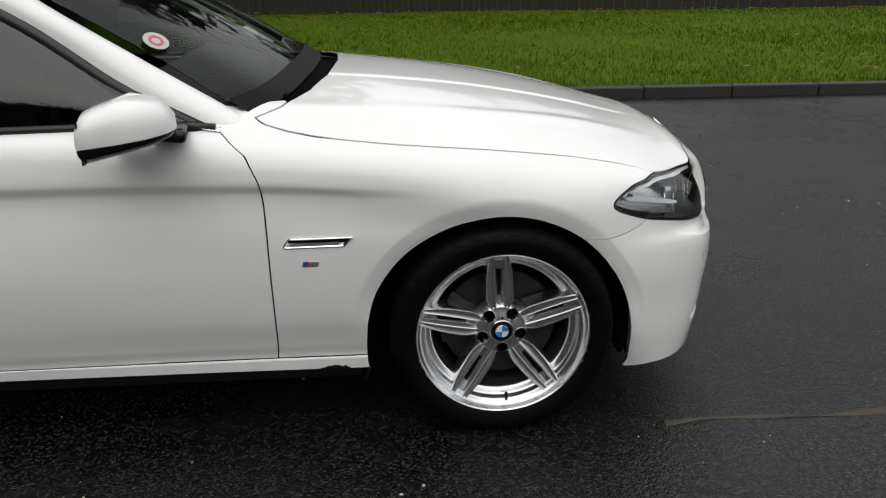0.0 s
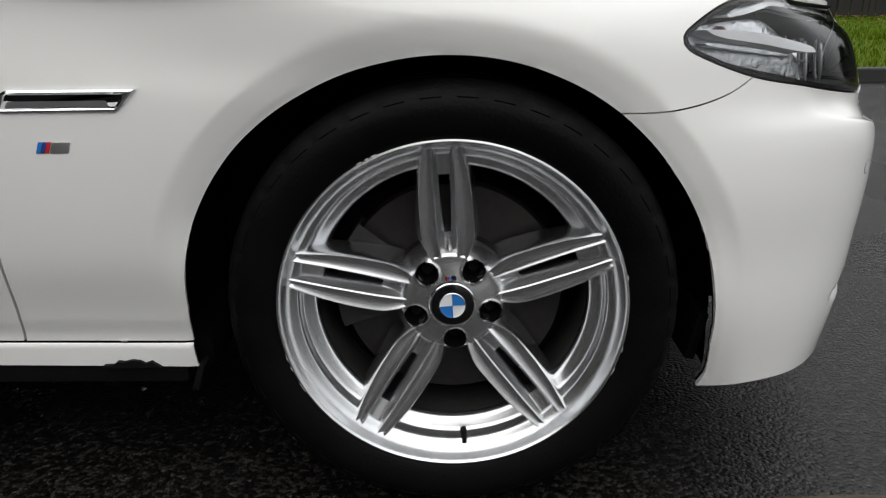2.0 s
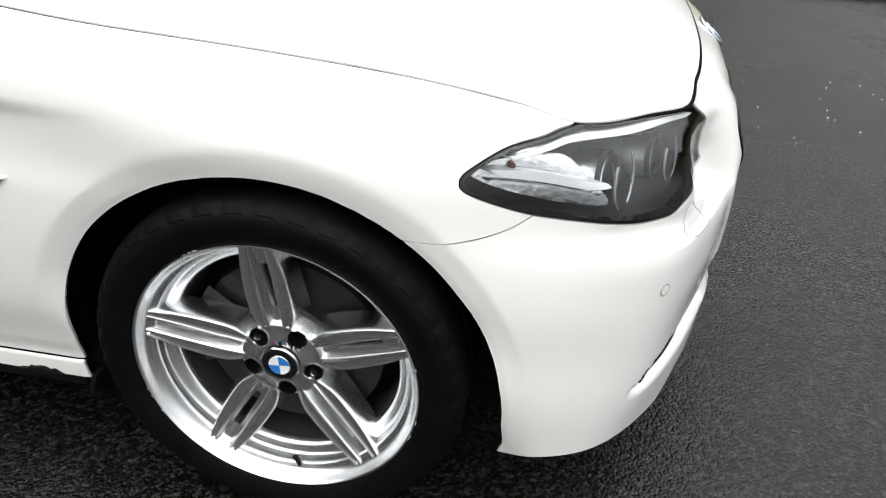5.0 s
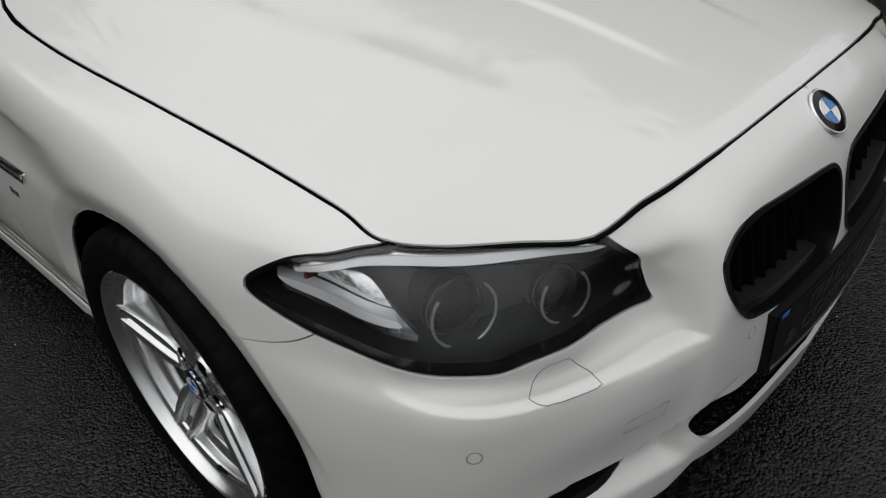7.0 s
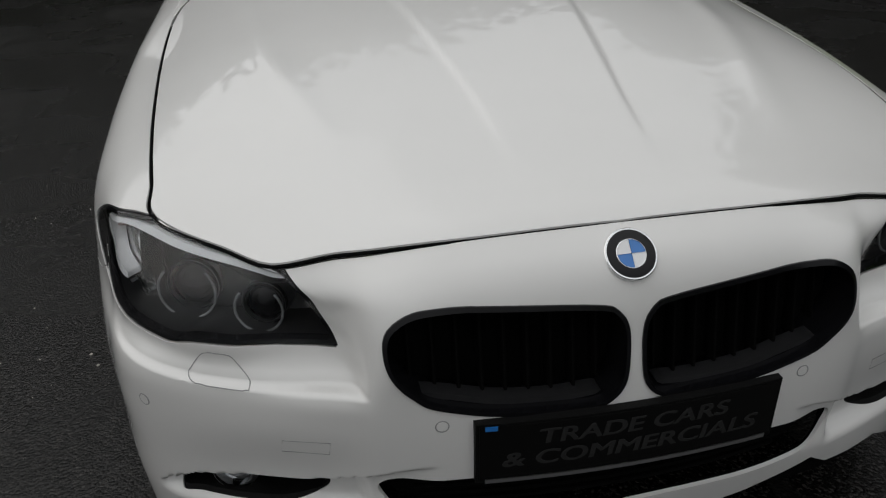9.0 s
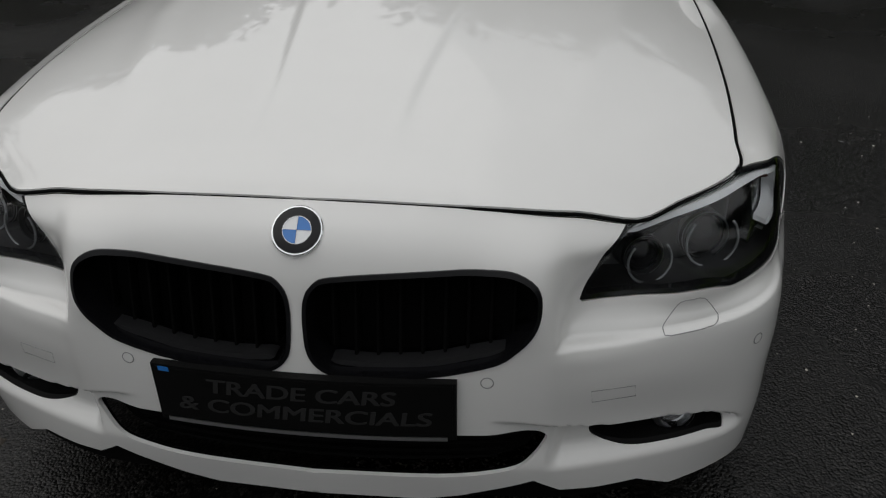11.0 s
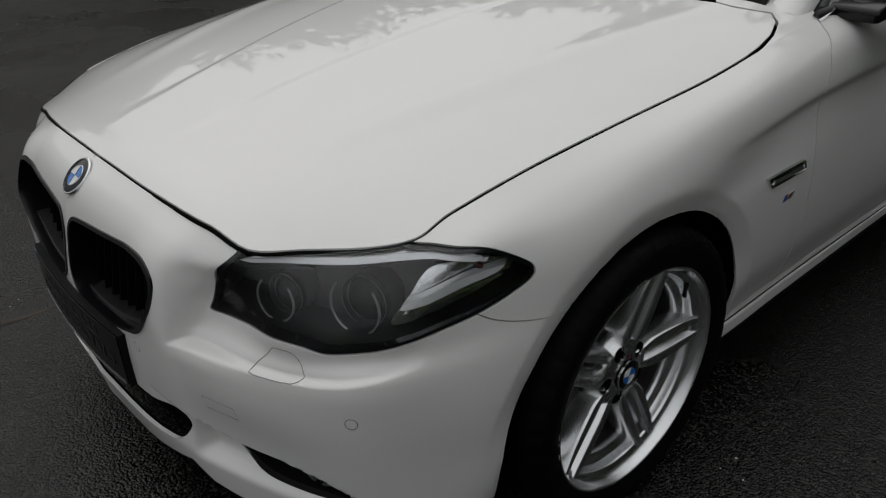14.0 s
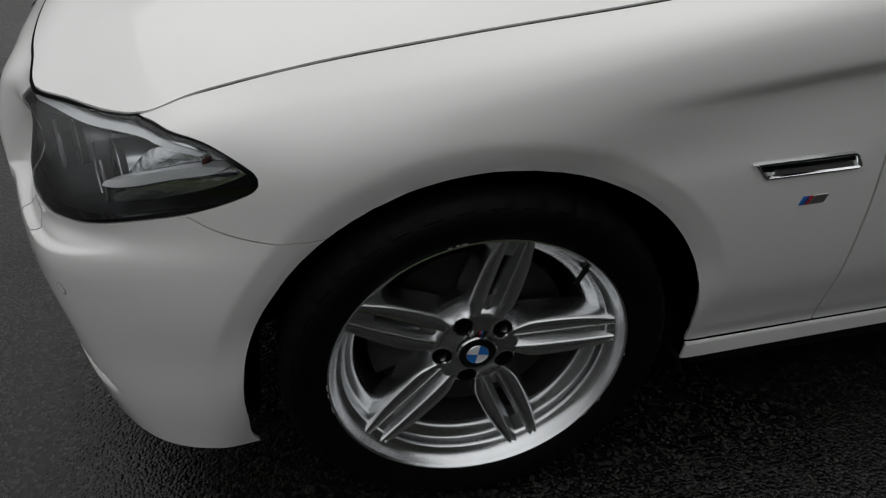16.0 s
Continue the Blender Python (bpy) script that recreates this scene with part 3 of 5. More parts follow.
# bonnet and the painted scuttle corners behind it
hf = whole_height_field(0)
outline = plan_outline(0)
phi = inside(outline, hf[0][:, 0], hf[0][:, 1])
hood = clip(*hf, phi + .0052 + .0026 * smooth(.56, .46, hf[0][:, 0]) * smooth(-.66, -.50, hf[0][:, 0]))
hv, hf2 = edged(hood[0], hood[1], .003, inward=(0, 0, -1))
fold = np.arange(len(hv)) >= len(hv) - (len(hv) - len(hood[0])) // 2
hv[:, 2] -= np.where(fold, .008 * smooth(.50, .60, hv[:, 0]), 0)
mesh_object("bonnet", hv, hf2, PAINT, car, "white bonnet with two raised creases", 50)
sk = skin(np.linspace(1.8, 2.28, 40), [0.0])[:, 0, :2]
corner_poly = np.concatenate([sk, [(-.80, .66), (-.75, .66), (-.62, .60), (-.55, .70), (-.40, .77)]])
for side in (1, -1):
    c = clip(*hf, inside(corner_poly * [1, side], hf[0][:, 0], hf[0][:, 1]))
    phi_c = -inside(outline, c[0][:, 0], c[0][:, 1]) + GAP * .9
    c = clip(c[0], c[1], phi_c)
    mesh_object("scuttle_corner", *edged(c[0], c[1], .012, inward=(0, 0, -1)), PAINT, car, "", 50)
u_b = inside(outline, hf[0][:, 0], hf[0][:, 1])
under = clip(hf[0] - [0, 0, .024], hf[1], u_b - .006)
under = clip(under[0], under[1], -.70 - 0 * under[0][:, 0])
mesh_object("bonnet_lining", *under, DARK_VOID, car)
seal_xy = outline[:80]
seal_xy = np.concatenate([(seal_xy * [1, -1])[::-1][:-1], seal_xy])
inner_xy = seal_xy * (1 - .0026 / np.maximum(np.linalg.norm(seal_xy, axis=1, keepdims=True), .1))
tube("bonnet_seal", np.column_stack([inner_xy, bonnet_height(inner_xy[:, 0], inner_xy[:, 1]) - .0042]), .0032, DARK_VOID, car, "black rubber seal in the bonnet gap", sides=6)


# ---- cabin: windscreen, roof, pillars, side glass ----
def patch(a, b, bulge, na=24, nb=12):
    """Ruled sheet between two lines of points, swelled outwards by bulge (a vector)."""
    ka, kb = np.linspace(0, 1, len(a)), np.linspace(0, 1, len(b))
    t = np.linspace(0, 1, na)
    pa, pb = spline(ka, a, t), spline(kb, b, t)
    s = np.linspace(0, 1, nb)
    g = pa[:, None] * (1 - s)[None, :, None] + pb[:, None] * s[None, :, None]
    return g + (4 * s * (1 - s))[None, :, None] * np.asarray(bulge, float)


SCREEN_BASE = [(-.715, .685, .962), (-.625, .56, .985), (-.58, .28, 1.005), (-.565, 0, 1.012)]
SCREEN_TOP = [(-1.47, .555, 1.385), (-1.42, .40, 1.420), (-1.39, .2, 1.438), (-1.38, 0, 1.443)]
ROOF_BACK = [(-2.62, .50, 1.385), (-2.66, .38, 1.410), (-2.69, .2, 1.425), (-2.70, 0, 1.430)]
REAR_BASE = [(-3.30, .60, 1.03), (-3.36, .42, 1.045), (-3.40, .2, 1.055), (-3.41, 0, 1.058)]


def full(curve):
    c = np.array(curve, float)
    return np.concatenate([c, (c * [1, -1, 1])[::-1][1:]])


def sheet_part(name, g, mat, label="", flip=False, thick=0.0):
    v, f = sheet(g)
    if flip:
        f = [q[::-1] for q in f]
    if thick:
        v, f = edged(v, f, thick)
    return mesh_object(name, v, f, mat, car, label, 50)


pane = sheet_part("windscreen", patch(full(SCREEN_BASE), full(SCREEN_TOP), (.02, 0, .012), 40, 16), WINDSCREEN, "clear windscreen with a round sticker", False, .004)
pane.visible_shadow = False
sheet_part("roof", patch(full(SCREEN_TOP), full(ROOF_BACK), (0, 0, .022), 40, 20), PAINT, "", False, .02)
pane = sheet_part("rear_window", patch(full(ROOF_BACK), full(REAR_BASE), (-.015, 0, .02), 40, 12), TINTED, "", False, .004)
sheet_part("boot_lid", patch(full(REAR_BASE), full([(-3.84, .60, .985), (-3.88, .42, .995), (-3.91, .2, 1.0), (-3.93, 0, 1.003)]), (0, 0, .012), 40, 12), PAINT, "", False, .02)
# black edge of the windscreen and the wiper well
sheet_part("windscreen_border", patch(full(SCREEN_BASE) + [.004, 0, .006], full(SCREEN_BASE) * .92 + full(SCREEN_TOP) * .08 + [.006, 0, .009], (0, 0, 0), 40, 3), BLACK_MATT, "", False)
well_front = [(-.698, .708, .946), (-.628, .64, .958), (-.563, .48, .970), (-.518, .26, .983), (-.503, 0, .987)]
sheet_part("wiper_well", patch(full(well_front), full(SCREEN_BASE) + [0, 0, -.004], (0, 0, -.02), 40, 5), DARK_VOID, "", False, .02)
for k, side in enumerate((1, -1)):
    blade = [(-.60 - .02 * k, side * (.52 - .46 * t) + (0 if side > 0 else -.05), .994 + .016 * t) for t in np.linspace(0, 1, 12)]
    tube("wiper", blade, .008, BLACK_MATT, car)

BELT = skin(np.linspace(2.26, 4.35, 30), [0.0])[:, 0]
RAIL = spline([0, .35, .8, 1.6, 2.2, 3, 4, 5, 6], [(-.775, .765, .925), (-.886, .748, .985), (-1.03, .722, 1.056), (-1.31, .662, 1.237), (-1.55, .615, 1.345), (-1.9, .58, 1.41), (-2.3, .565, 1.408), (-2.7, .57, 1.345), (-3.15, .66, 1.09)], np.linspace(0, 6, 48))
# outer pillar line, painted, from the bonnet's corner over the doors to the boot
OUT = spline([0, .35, .8, 1.6, 2.2, 3, 4, 5, 6], [(-.72, .69, .958), (-.80, .680, 1.004), (-.91, .668, 1.068), (-1.18, .625, 1.224), (-1.47, .558, 1.387), (-1.80, .53, 1.442), (-2.3, .515, 1.432), (-2.64, .50, 1.385), (-3.30, .60, 1.03)], np.linspace(0, 6, 48))
for side in (1, -1):
    k = np.array([1, side, 1])
    sheet_part("pillar_and_roof_rail", patch(RAIL * k, OUT * k, (.01, .018 * side, .012), 60, 8), PAINT, "", side > 0, .02)
    low = np.stack([np.interp(RAIL[:, 0][::-1], BELT[:, 0][::-1], BELT[:, i][::-1])[::-1] for i in range(3)], 1)
    low[:, 0] = RAIL[:, 0]
    low += [0, 0, .006]
    glass = sheet_part("side_window", patch(low * k + [0, -.012 * side, 0], RAIL * k + [0, -.004 * side, -.004], (0, .03 * side, 0), 60, 10), TINTED, "dark tinted side glass", side > 0)
    glass.visible_shadow = False
    # rubber and black trim round the glass
    tube("window_seal", (RAIL + [0, .006, -.016]) * k, .017, SEAL, car, "", sides=8)
    tube("waist_seal", (BELT + [0, -.006, .006]) * k, .011, SEAL, car)
    tri = patch(np.array([(-.765, .795, .930), (-.93, .805, .945), (-1.06, .81, .950)]) * k, np.array([(-.77, .766, .932), (-.95, .735, 1.02), (-1.06, .71, 1.075)]) * k, (0, .006 * side, 0), 12, 4)
    sheet_part("mirror_sail", tri, BLACK_MATT, "", side > 0, .006)
    tube("door_post", spline([0, 1, 2], np.array([(-1.76, .826, .955), (-1.78, .74, 1.2), (-1.80, .60, 1.40)]) * k, np.linspace(0, 2, 10)), .028, BLACK_GLOSS, car)

# cabin floor and seats, dim behind the glass
part("dashboard", box_bm(.30, 1.30, .16, (-.98, 0, .93), .05, (0, 12, 0), 4), CLOTH, car)
for y in (.36, -.36):
    part("front_seat", box_bm(.14, .50, .68, (-1.85, y, .86), .06, (0, -16, 0), 4), CLOTH, car)
    part("head_rest", box_bm(.10, .28, .18, (-1.98, y, 1.28), .045, (0, -12, 0), 4), CLOTH, car)
part("cabin_tub", box_bm(2.7, 1.46, .10, (-2.1, 0, .60), .02), CLOTH, car)
wheel_ring = [(-1.32 + .08 * math.sin(a), -.36 + .185 * math.cos(a), .98 + .17 * math.sin(a)) for a in np.linspace(0, 2 * np.pi, 40, endpoint=False)]
tube("steering_wheel", wheel_ring, .016, BLACK_MATT, car, "", True)


def disc(name, radius, thick, mat, parent, m, label="", inner=0.0, seg=40, dome=0.0):
    """A flat round plate, or a ring where inner is given, facing +y of m."""
    if inner:
        prof = [(inner, -thick), (inner, 0), (radius - thick * .3, 0), (radius, -thick * .3), (radius, -thick)]
    else:
        prof = [(.0005, dome), (radius * .5, dome * .75), (radius * .95, dome * .1), (radius, -thick * .3), (radius, -thick)]
    v, f = lathe(prof, seg)
    v = np.array([tuple(m @ Vector(p)) for p in v])
    return mesh_object(name, v, f, mat, parent, label, 40)


def facing(at, normal, up=(0, 0, 1)):
    """A pose whose y axis is the normal and whose z axis is nearest to up."""
    y = Vector(normal).normalized()
    z = (Vector(up) - y * Vector(up).dot(y)).normalized()
    x = y.cross(z)
    return Matrix.Translation(at) @ Matrix((x, y, z)).transposed().to_4x4()


screen = patch(full(SCREEN_BASE), full(SCREEN_TOP), (.02, 0, .012), 40, 16).reshape(-1, 3)
spot = screen[np.argmin(((screen - [-1.01, -.575, 1.14]) ** 2).sum(1))]
stick = facing(tuple(spot + [.006, 0, .010]), (.42, -.40, .80))
sticker = disc("sticker", .036, .001, PAPER, car, stick, "white round sticker with a red ring")
disc("sticker_mark", .022, .0008, RED, sticker, stick @ pose(0, .0012, 0), "", .013)


# ---- wheels ----
SPOKES, BOLT_R = 5, .060


def spoke_bm():
    """A pair of ridged blades with a long slot between them; upright, face towards +y."""
    at = [.046, .064, .080, .093, .130, .157, .200, .230, .247]
    rr = np.concatenate([np.linspace(.046, .200, 30), np.linspace(.2045, .247, 9)])
    outer = spline(at, [.0170, .0250, .0325, .0372, .0402, .0396, .0358, .0305, .0275], rr)
    inner = spline(at, [.0100, .0118, .0128, .0135, .0146, .0148, .0150, .0142, .0138], rr)
    slot = np.interp(rr, [.046, .080, .105, .120, .160, .205, .247], [.0075, .0060, .0048, .0058, .0075, .0082, .0090])
    face = spline([.046, .07, .11, .17, .22, .247], [-.0155, -.0095, -.0030, .0042, .0105, .0145], rr)
    flank = np.interp(rr, [.046, .064, .085, .11, .16, .22, .235, .247], [.003, .008, .012, .010, .007, .006, .010, .013])
    floor = face - np.interp(rr, [.046, .075, .105, .20, .225, .247], [.0035, .0095, .0165, .0165, .012, .008])
    pieces = []
    for s in (-1, 1):
        line = [(outer + flank, face - .050), (outer + flank * .42, face - .024), (outer + .0022, face - .0062), (outer + .0004, face - .0018), (outer - .0012, face + .0002),
                (outer - .0036, face - .0006), (outer * .55 + inner * .45, face - .0032), (inner + .0036, face - .0016), (inner + .0014, face), (inner, face - .0008), (inner - .0012, face - .0032),
                (slot + .0010, floor), (slot, floor - .0012), (slot - .0002, face - .050)]
        if s > 0:
            line = line[::-1]
        pieces.append(sheet(np.stack([np.stack([s * x, y, rr], -1) for x, y in line], 1)[:, ::-1]))
    # web between the blades: a pointed wedge that climbs to the hub, and a pan at the rim
    near, out = rr < .1105, rr > .1995
    for pick in (near, out):
        rz, fl, sl, fc = rr[pick], floor[pick], slot[pick], face[pick]
        wedge = (fc - fl - .002) * smooth(.092, .060, rz)
        g = np.stack([np.stack([k * (sl + .0014), fl + h * wedge - (.0 if abs(k) > .9 else .0012), rz], -1) for k, h in ((1, .0), (.62, .12), (.30, .85), (0, 1.0), (-.30, .85), (-.62, .12), (-1, .0))], 1)
        lip = g[-1] if pick is near else g[0]
        drop = lip - [0, .034, 0]
        g = np.concatenate([g, drop[None]]) if pick is near else np.concatenate([drop[None], g])
        pieces.append(sheet(g))
    return join(*pieces)


def hub_mesh():
    """Hub face with five deep bolt wells and flanks that rise to the spokes."""
    th, rad = np.linspace(0, 2 * np.pi, 241), np.linspace(.018, 1, 60)
    g = np.zeros((len(th), len(rad), 3))
    for i, a in enumerate(th):
        reach = .0935 - .003 * math.cos(5 * a)
        r = rad * reach
        y = -.004 - .006 * smooth(.03, .07, r) - .040 * smooth(.072, .104, r) - .012 * smooth(.95, 1.0, rad)
        for k in range(SPOKES):
            b = 2 * np.pi * (k + .5) / SPOKES
            dd = np.hypot(r * math.sin(a) - BOLT_R * math.sin(b), r * math.cos(a) - BOLT_R * math.cos(b))
            y = y + .0014 * smooth(.0215, .0175, dd) - .048 * smooth(.0172, .0160, dd)
        g[i] = np.stack([r * math.sin(a), y, r * math.cos(a)], -1)
    return sheet(g)


def wheel(spoke_turn, valve_turn, cap_turn, scuff_turn):
    """A road wheel at the origin, its outer face towards +y."""
    w = tagged(new("wheel"), "silver five double-spoke alloy wheel with low-profile tyre")
    ty = [(.2565, .026), (.259, .0325), (.266, .0375), (.272, .0400), (.277, .0418), (.288, .0445), (.298, .0450), (.303, .0446),
          (.312, .0420), (.3155, .0395), (.3175, .0400), (.323, .0350), (.3300, .0270), (.3345, .0150), (.3370, -.002), (.335, -.03), (.335, -.05), (.330, -.051), (.330, -.059),
          (.335, -.060), (.335, -.095), (.330, -.096), (.330, -.104), (.335, -.105), (.335, -.150), (.334, -.175), (.322, -.195), (.300, -.205), (.262, -.195), (.2565, -.185)]
    tyre_v, tyre_f = lathe(ty, 280)
    reach = np.hypot(tyre_v[:, 0], tyre_v[:, 2])
    block = (np.arange(len(tyre_v)) // len(ty)) % 7 < 2
    tyre_v[:, 1] -= np.where(block & (reach > .3165) & (tyre_v[:, 1] > 0), .0035, 0)
    mesh_object("tyre", tyre_v, tyre_f, RUBBER, w, "black low-profile tyre", 40)
    rim = [(.2555, .024), (.2590, .0275), (.2600, .0320), (.2590, .0350), (.2565, .0358), (.2550, .0345), (.2530, .0300), (.2495, .0205), (.2450, .0130), (.2400, .0085), (.2345, .0062),
           (.2325, .0040), (.2312, -.0020), (.2300, -.0130), (.2285, -.0160), (.2240, -.0185), (.2160, -.0225), (.2115, -.0255), (.2092, -.0300), (.2085, -.0380)]
    mesh_object("rim", *lathe(rim, 160), ALLOY, w, "silver lacquered rim", 50)
    # the inside of the alloy rim; its shade is put into the dark colour
    mesh_object("barrel", *lathe([(.2085, -.038), (.2070, -.060), (.2060, -.100), (.2100, -.170), (.2350, -.195), (.2550, -.200)], 96), CALIPER_BARREL, w, "dull dark inner barrel", 60)
    # kerbing scuffs on the lip
    for k in range(9):
        a0 = scuff_turn + (0, .05, .09, 1.42, 1.50, 1.62, 3.9, 4.05, 4.5)[k]
        arc = [(.2597 * math.sin(b), .0338 + .0009 * math.sin(b * 190), .2597 * math.cos(b)) for b in np.linspace(a0, a0 + (.035, .02, .03, .05, .03, .06, .05, .04, .03)[k], 9)]
        tube("scuff", arc, [.0003, .0008, .0011, .0007, .0012, .0009, .0011, .0006, .0003], SCUFF, w, "", sides=5)
    sv, sf = spoke_bm()
    for k in range(SPOKES):
        q = Matrix.Rotation(2 * math.pi * k / SPOKES + spoke_turn, 3, "Y")
        mesh_object("spoke", np.array([tuple(q @ Vector(p)) for p in sv]), sf, ALLOY, w, "", 55)
    q = Matrix.Rotation(spoke_turn, 3, "Y")
    hv, hf_ = hub_mesh()
    mesh_object("hub", np.array([tuple(q @ Vector(p)) for p in hv]), hf_, ALLOY, w, "", 60)
    for k in range(SPOKES):
        a = 2 * math.pi * (k + .5) / SPOKES + spoke_turn
        bm = bmesh.new()
        bmesh.ops.create_cone(bm, cap_ends=True, segments=6, radius1=.0095, radius2=.0085, depth=.012)
        bmesh.ops.transform(bm, matrix=pose(BOLT_R * math.sin(a), -.037, BOLT_R * math.cos(a), -90), verts=bm.verts)
        part("bolt", bm, BLACK_MATT, w)
        # black cup over the alloy walls: the well's shade as a colour
        wv, wf = lathe([(.0004, -.0400), (.0150, -.0400), (.0157, -.0160), (.0164, -.0105)], 28)
        wv = wv + [BOLT_R * math.sin(a), 0, BOLT_R * math.cos(a)]
        mesh_object("bolt_well", wv, [q[::-1] for q in wf], DARK_VOID, w)
        a = 2 * math.pi * k / SPOKES + spoke_turn
        # flat black disc stands for the shade inside the small hole
        disc("drain_hole", .0042, .002, DARK_VOID, w, pose(.0487 * math.sin(a), -.0082, .0487 * math.cos(a)), "", seg=16)
    a = spoke_turn
    tag = pose(.0405 * math.sin(a), -.0052, .0405 * math.cos(a), 0, math.degrees(a), 0)
    for i, mt in enumerate((BLACK_GLOSS, BLUE, RED)):
        bm = box_bm((.016, .004, .004)[i], .0015, .0075, ((0, .0012, .004)[i], (0, .0008, .0008)[i], 0), .0003)
        bmesh.ops.transform(bm, matrix=tag, verts=bm.verts)
        part("spoke_tag", bm, mt, w)
    roundel(w, pose(0, .003, 0, 0, math.degrees(cap_turn), 0), .034)
    va = valve_turn
    stem = [(r * math.sin(va), y, r * math.cos(va)) for r, y in ((.236, .004), (.228, .008), (.218, .012), (.207, .0155))]
    tube("valve", stem, [.0062, .0048, .0048, .0052], BLACK_MATT, w)
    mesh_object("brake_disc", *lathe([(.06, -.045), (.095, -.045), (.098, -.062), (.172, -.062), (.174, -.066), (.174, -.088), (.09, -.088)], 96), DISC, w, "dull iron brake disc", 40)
    mesh_object("brake_shield", *lathe([(.03, -.10), (.19, -.10), (.205, -.12)], 64), DARK_VOID, w)
    cal = [(r * math.sin(b), y, r * math.cos(b)) for r in (.10, .182) for b in np.linspace(.9, 1.9, 12) for y in (-.05, -.10)]
    gg = np.array(cal).reshape(2, 12, 2, 3)
    shell_pts = np.stack([gg[0, :, 1], gg[0, :, 0], gg[1, :, 0], gg[1, :, 1], gg[0, :, 1]], 1)
    mesh_object("brake_caliper", *sheet(shell_pts), CALIPER_BARREL, w, "", 40)
    return w


def roundel(parent, m, radius):
    """Round badge: black ring, four quarters in blue and white, a thin bright edge. Faces +y of m."""
    badge = disc("badge", radius, .004, BLACK_GLOSS, parent, m, "round badge with blue and white quarters", dome=.001)
    disc("badge_edge", radius * 1.05, .004, CHROME, badge, m @ pose(0, .0006, 0), "", radius * .965)
    disc("badge_ring", radius * .60, .002, CHROME, badge, m @ pose(0, .0018, 0), "", radius * .565)
    for k in range(4):
        a = np.linspace(k * np.pi / 2, (k + 1) * np.pi / 2, 12)
        rr = np.linspace(.02, .565, 4) * radius
        g = np.stack([np.outer(np.sin(a), rr), np.tile(0 * rr + .0016, (12, 1)), np.outer(np.cos(a), rr)], -1)
        v, f = sheet(g)
        v, f = edged(v, [q[::-1] for q in f], .001)
        v = np.array([tuple(m @ Vector(p)) for p in v])
        mesh_object("badge_quarter", v, f, (WHITE_ENAMEL, BLUE)[k % 2], badge)
    return badge


TYRE_R = .335
for x, side, turn, valve in ((0, -1, radians(3.5), radians(184.5)), (0, 1, radians(-14.5), radians(-50)), (-2.968, -1, .4, 2.0), (-2.968, 1, .9, 1.0)):
    w = wheel(turn, valve, turn, turn + .35)
    w.parent = car
    w.matrix_basis = pose(x, side * .872, TYRE_R, 0, 0, 0 if side > 0 else 180)
    # wheel well
    a = np.linspace(-1.9, 1.9, 60)
    ys = np.array([.842, .80, .70, .56])
    reach = arch_radius(np.sin(a), np.cos(a)) if x == 0 else np.full(60, ARCH_R)
    rad = reach[:, None] + np.array([.012, .024, .028, .02])
    g = np.stack([x + np.sin(a)[:, None] * rad, side * (ys - np.where(a > .9, .02, 0)[:, None] * [1, .5, 0, 0]), TYRE_R + np.cos(a)[:, None] * rad], -1)
    v, f = sheet(g)
    mesh_object("wheel_arch_liner", v, f, DARK_VOID, car)
    g = np.stack([x + np.outer(np.sin(a), np.array([.02, ARCH_R + .06])), np.full((60, 2), side * .56), TYRE_R + np.outer(np.cos(a), np.array([.02, ARCH_R + .06]))], -1)
    mesh_object("wheel_arch_wall", *sheet(g), DARK_VOID, car)
# added black blocks stand for the dark shade between tyre and bumper
for k in (1, -1):
    part("tyre_shade_block", box_bm(.018, .24, .085, (.400, k * .68, .245), .004, (0, 12, 0)), BLACK_MATT, car, "added black block standing for the shade ahead of the tyre")
part("underbody", box_bm(4.2, 1.10, .10, (-1.55, 0, .25), .03), DARK_VOID, car)
part("floor_pan", box_bm(2.2, 1.66, .06, (-1.48, 0, .235), .02), DARK_VOID, car)


# ---- lamps ----
LIMIT = trim(base, lambda u, z, v: u - 1.45)


def skin_piece(poly, depth, u_max=1.45):
    """The part of the skin inside an outline, sunk by depth."""
    m = trim(LIMIT, lambda u, z, v: inside(poly, u, z))
    n = normals(m[0], m[1])
    return m[0] - depth * n if np.ndim(depth) == 0 else m[0] + np.asarray(depth), m[1], m[2]


def inset(poly, d):
    p = np.array(poly, float)
    t = np.roll(p, -1, 0) - np.roll(p, 1, 0)
    n = np.stack([-t[:, 1], t[:, 0]], 1) / np.maximum(np.linalg.norm(t, axis=1, keepdims=True), 1e-9)
    area = .5 * np.sum(p[:, 0] * np.roll(p[:, 1], -1) - np.roll(p[:, 0], -1) * p[:, 1])
    return p + n * d * (1 if area > 0 else -1)


BROW = rounded([(.532, .729), (.60, .739), (.72, .748), (.82, .757), (.92, .761), (.99, .757), (1.06, .748), (1.08, .749), (1.02, .765), (.95, .770), (.85, .772), (.72, .770), (.60, .755), (.548, .738)], 4)
STREAK = rounded([(.845, .703), (.92, .7155), (1.00, .7255), (1.08, .7315), (1.112, .7305), (1.09, .7215), (1.00, .7105), (.92, .7010), (.855, .6965)], 4)
REFLECTOR = rounded([(.835, .664), (.85, .700), (.875, .736), (.95, .745), (1.07, .738), (1.12, .722), (1.06, .692), (.96, .672), (.86, .660)], 4)
UNDER_STREAK = rounded([(.86, .689), (.95, .699), (1.05, .711), (1.095, .7165), (1.10, .7120), (1.05, .7045), (.95, .6935), (.865, .6835)], 4)

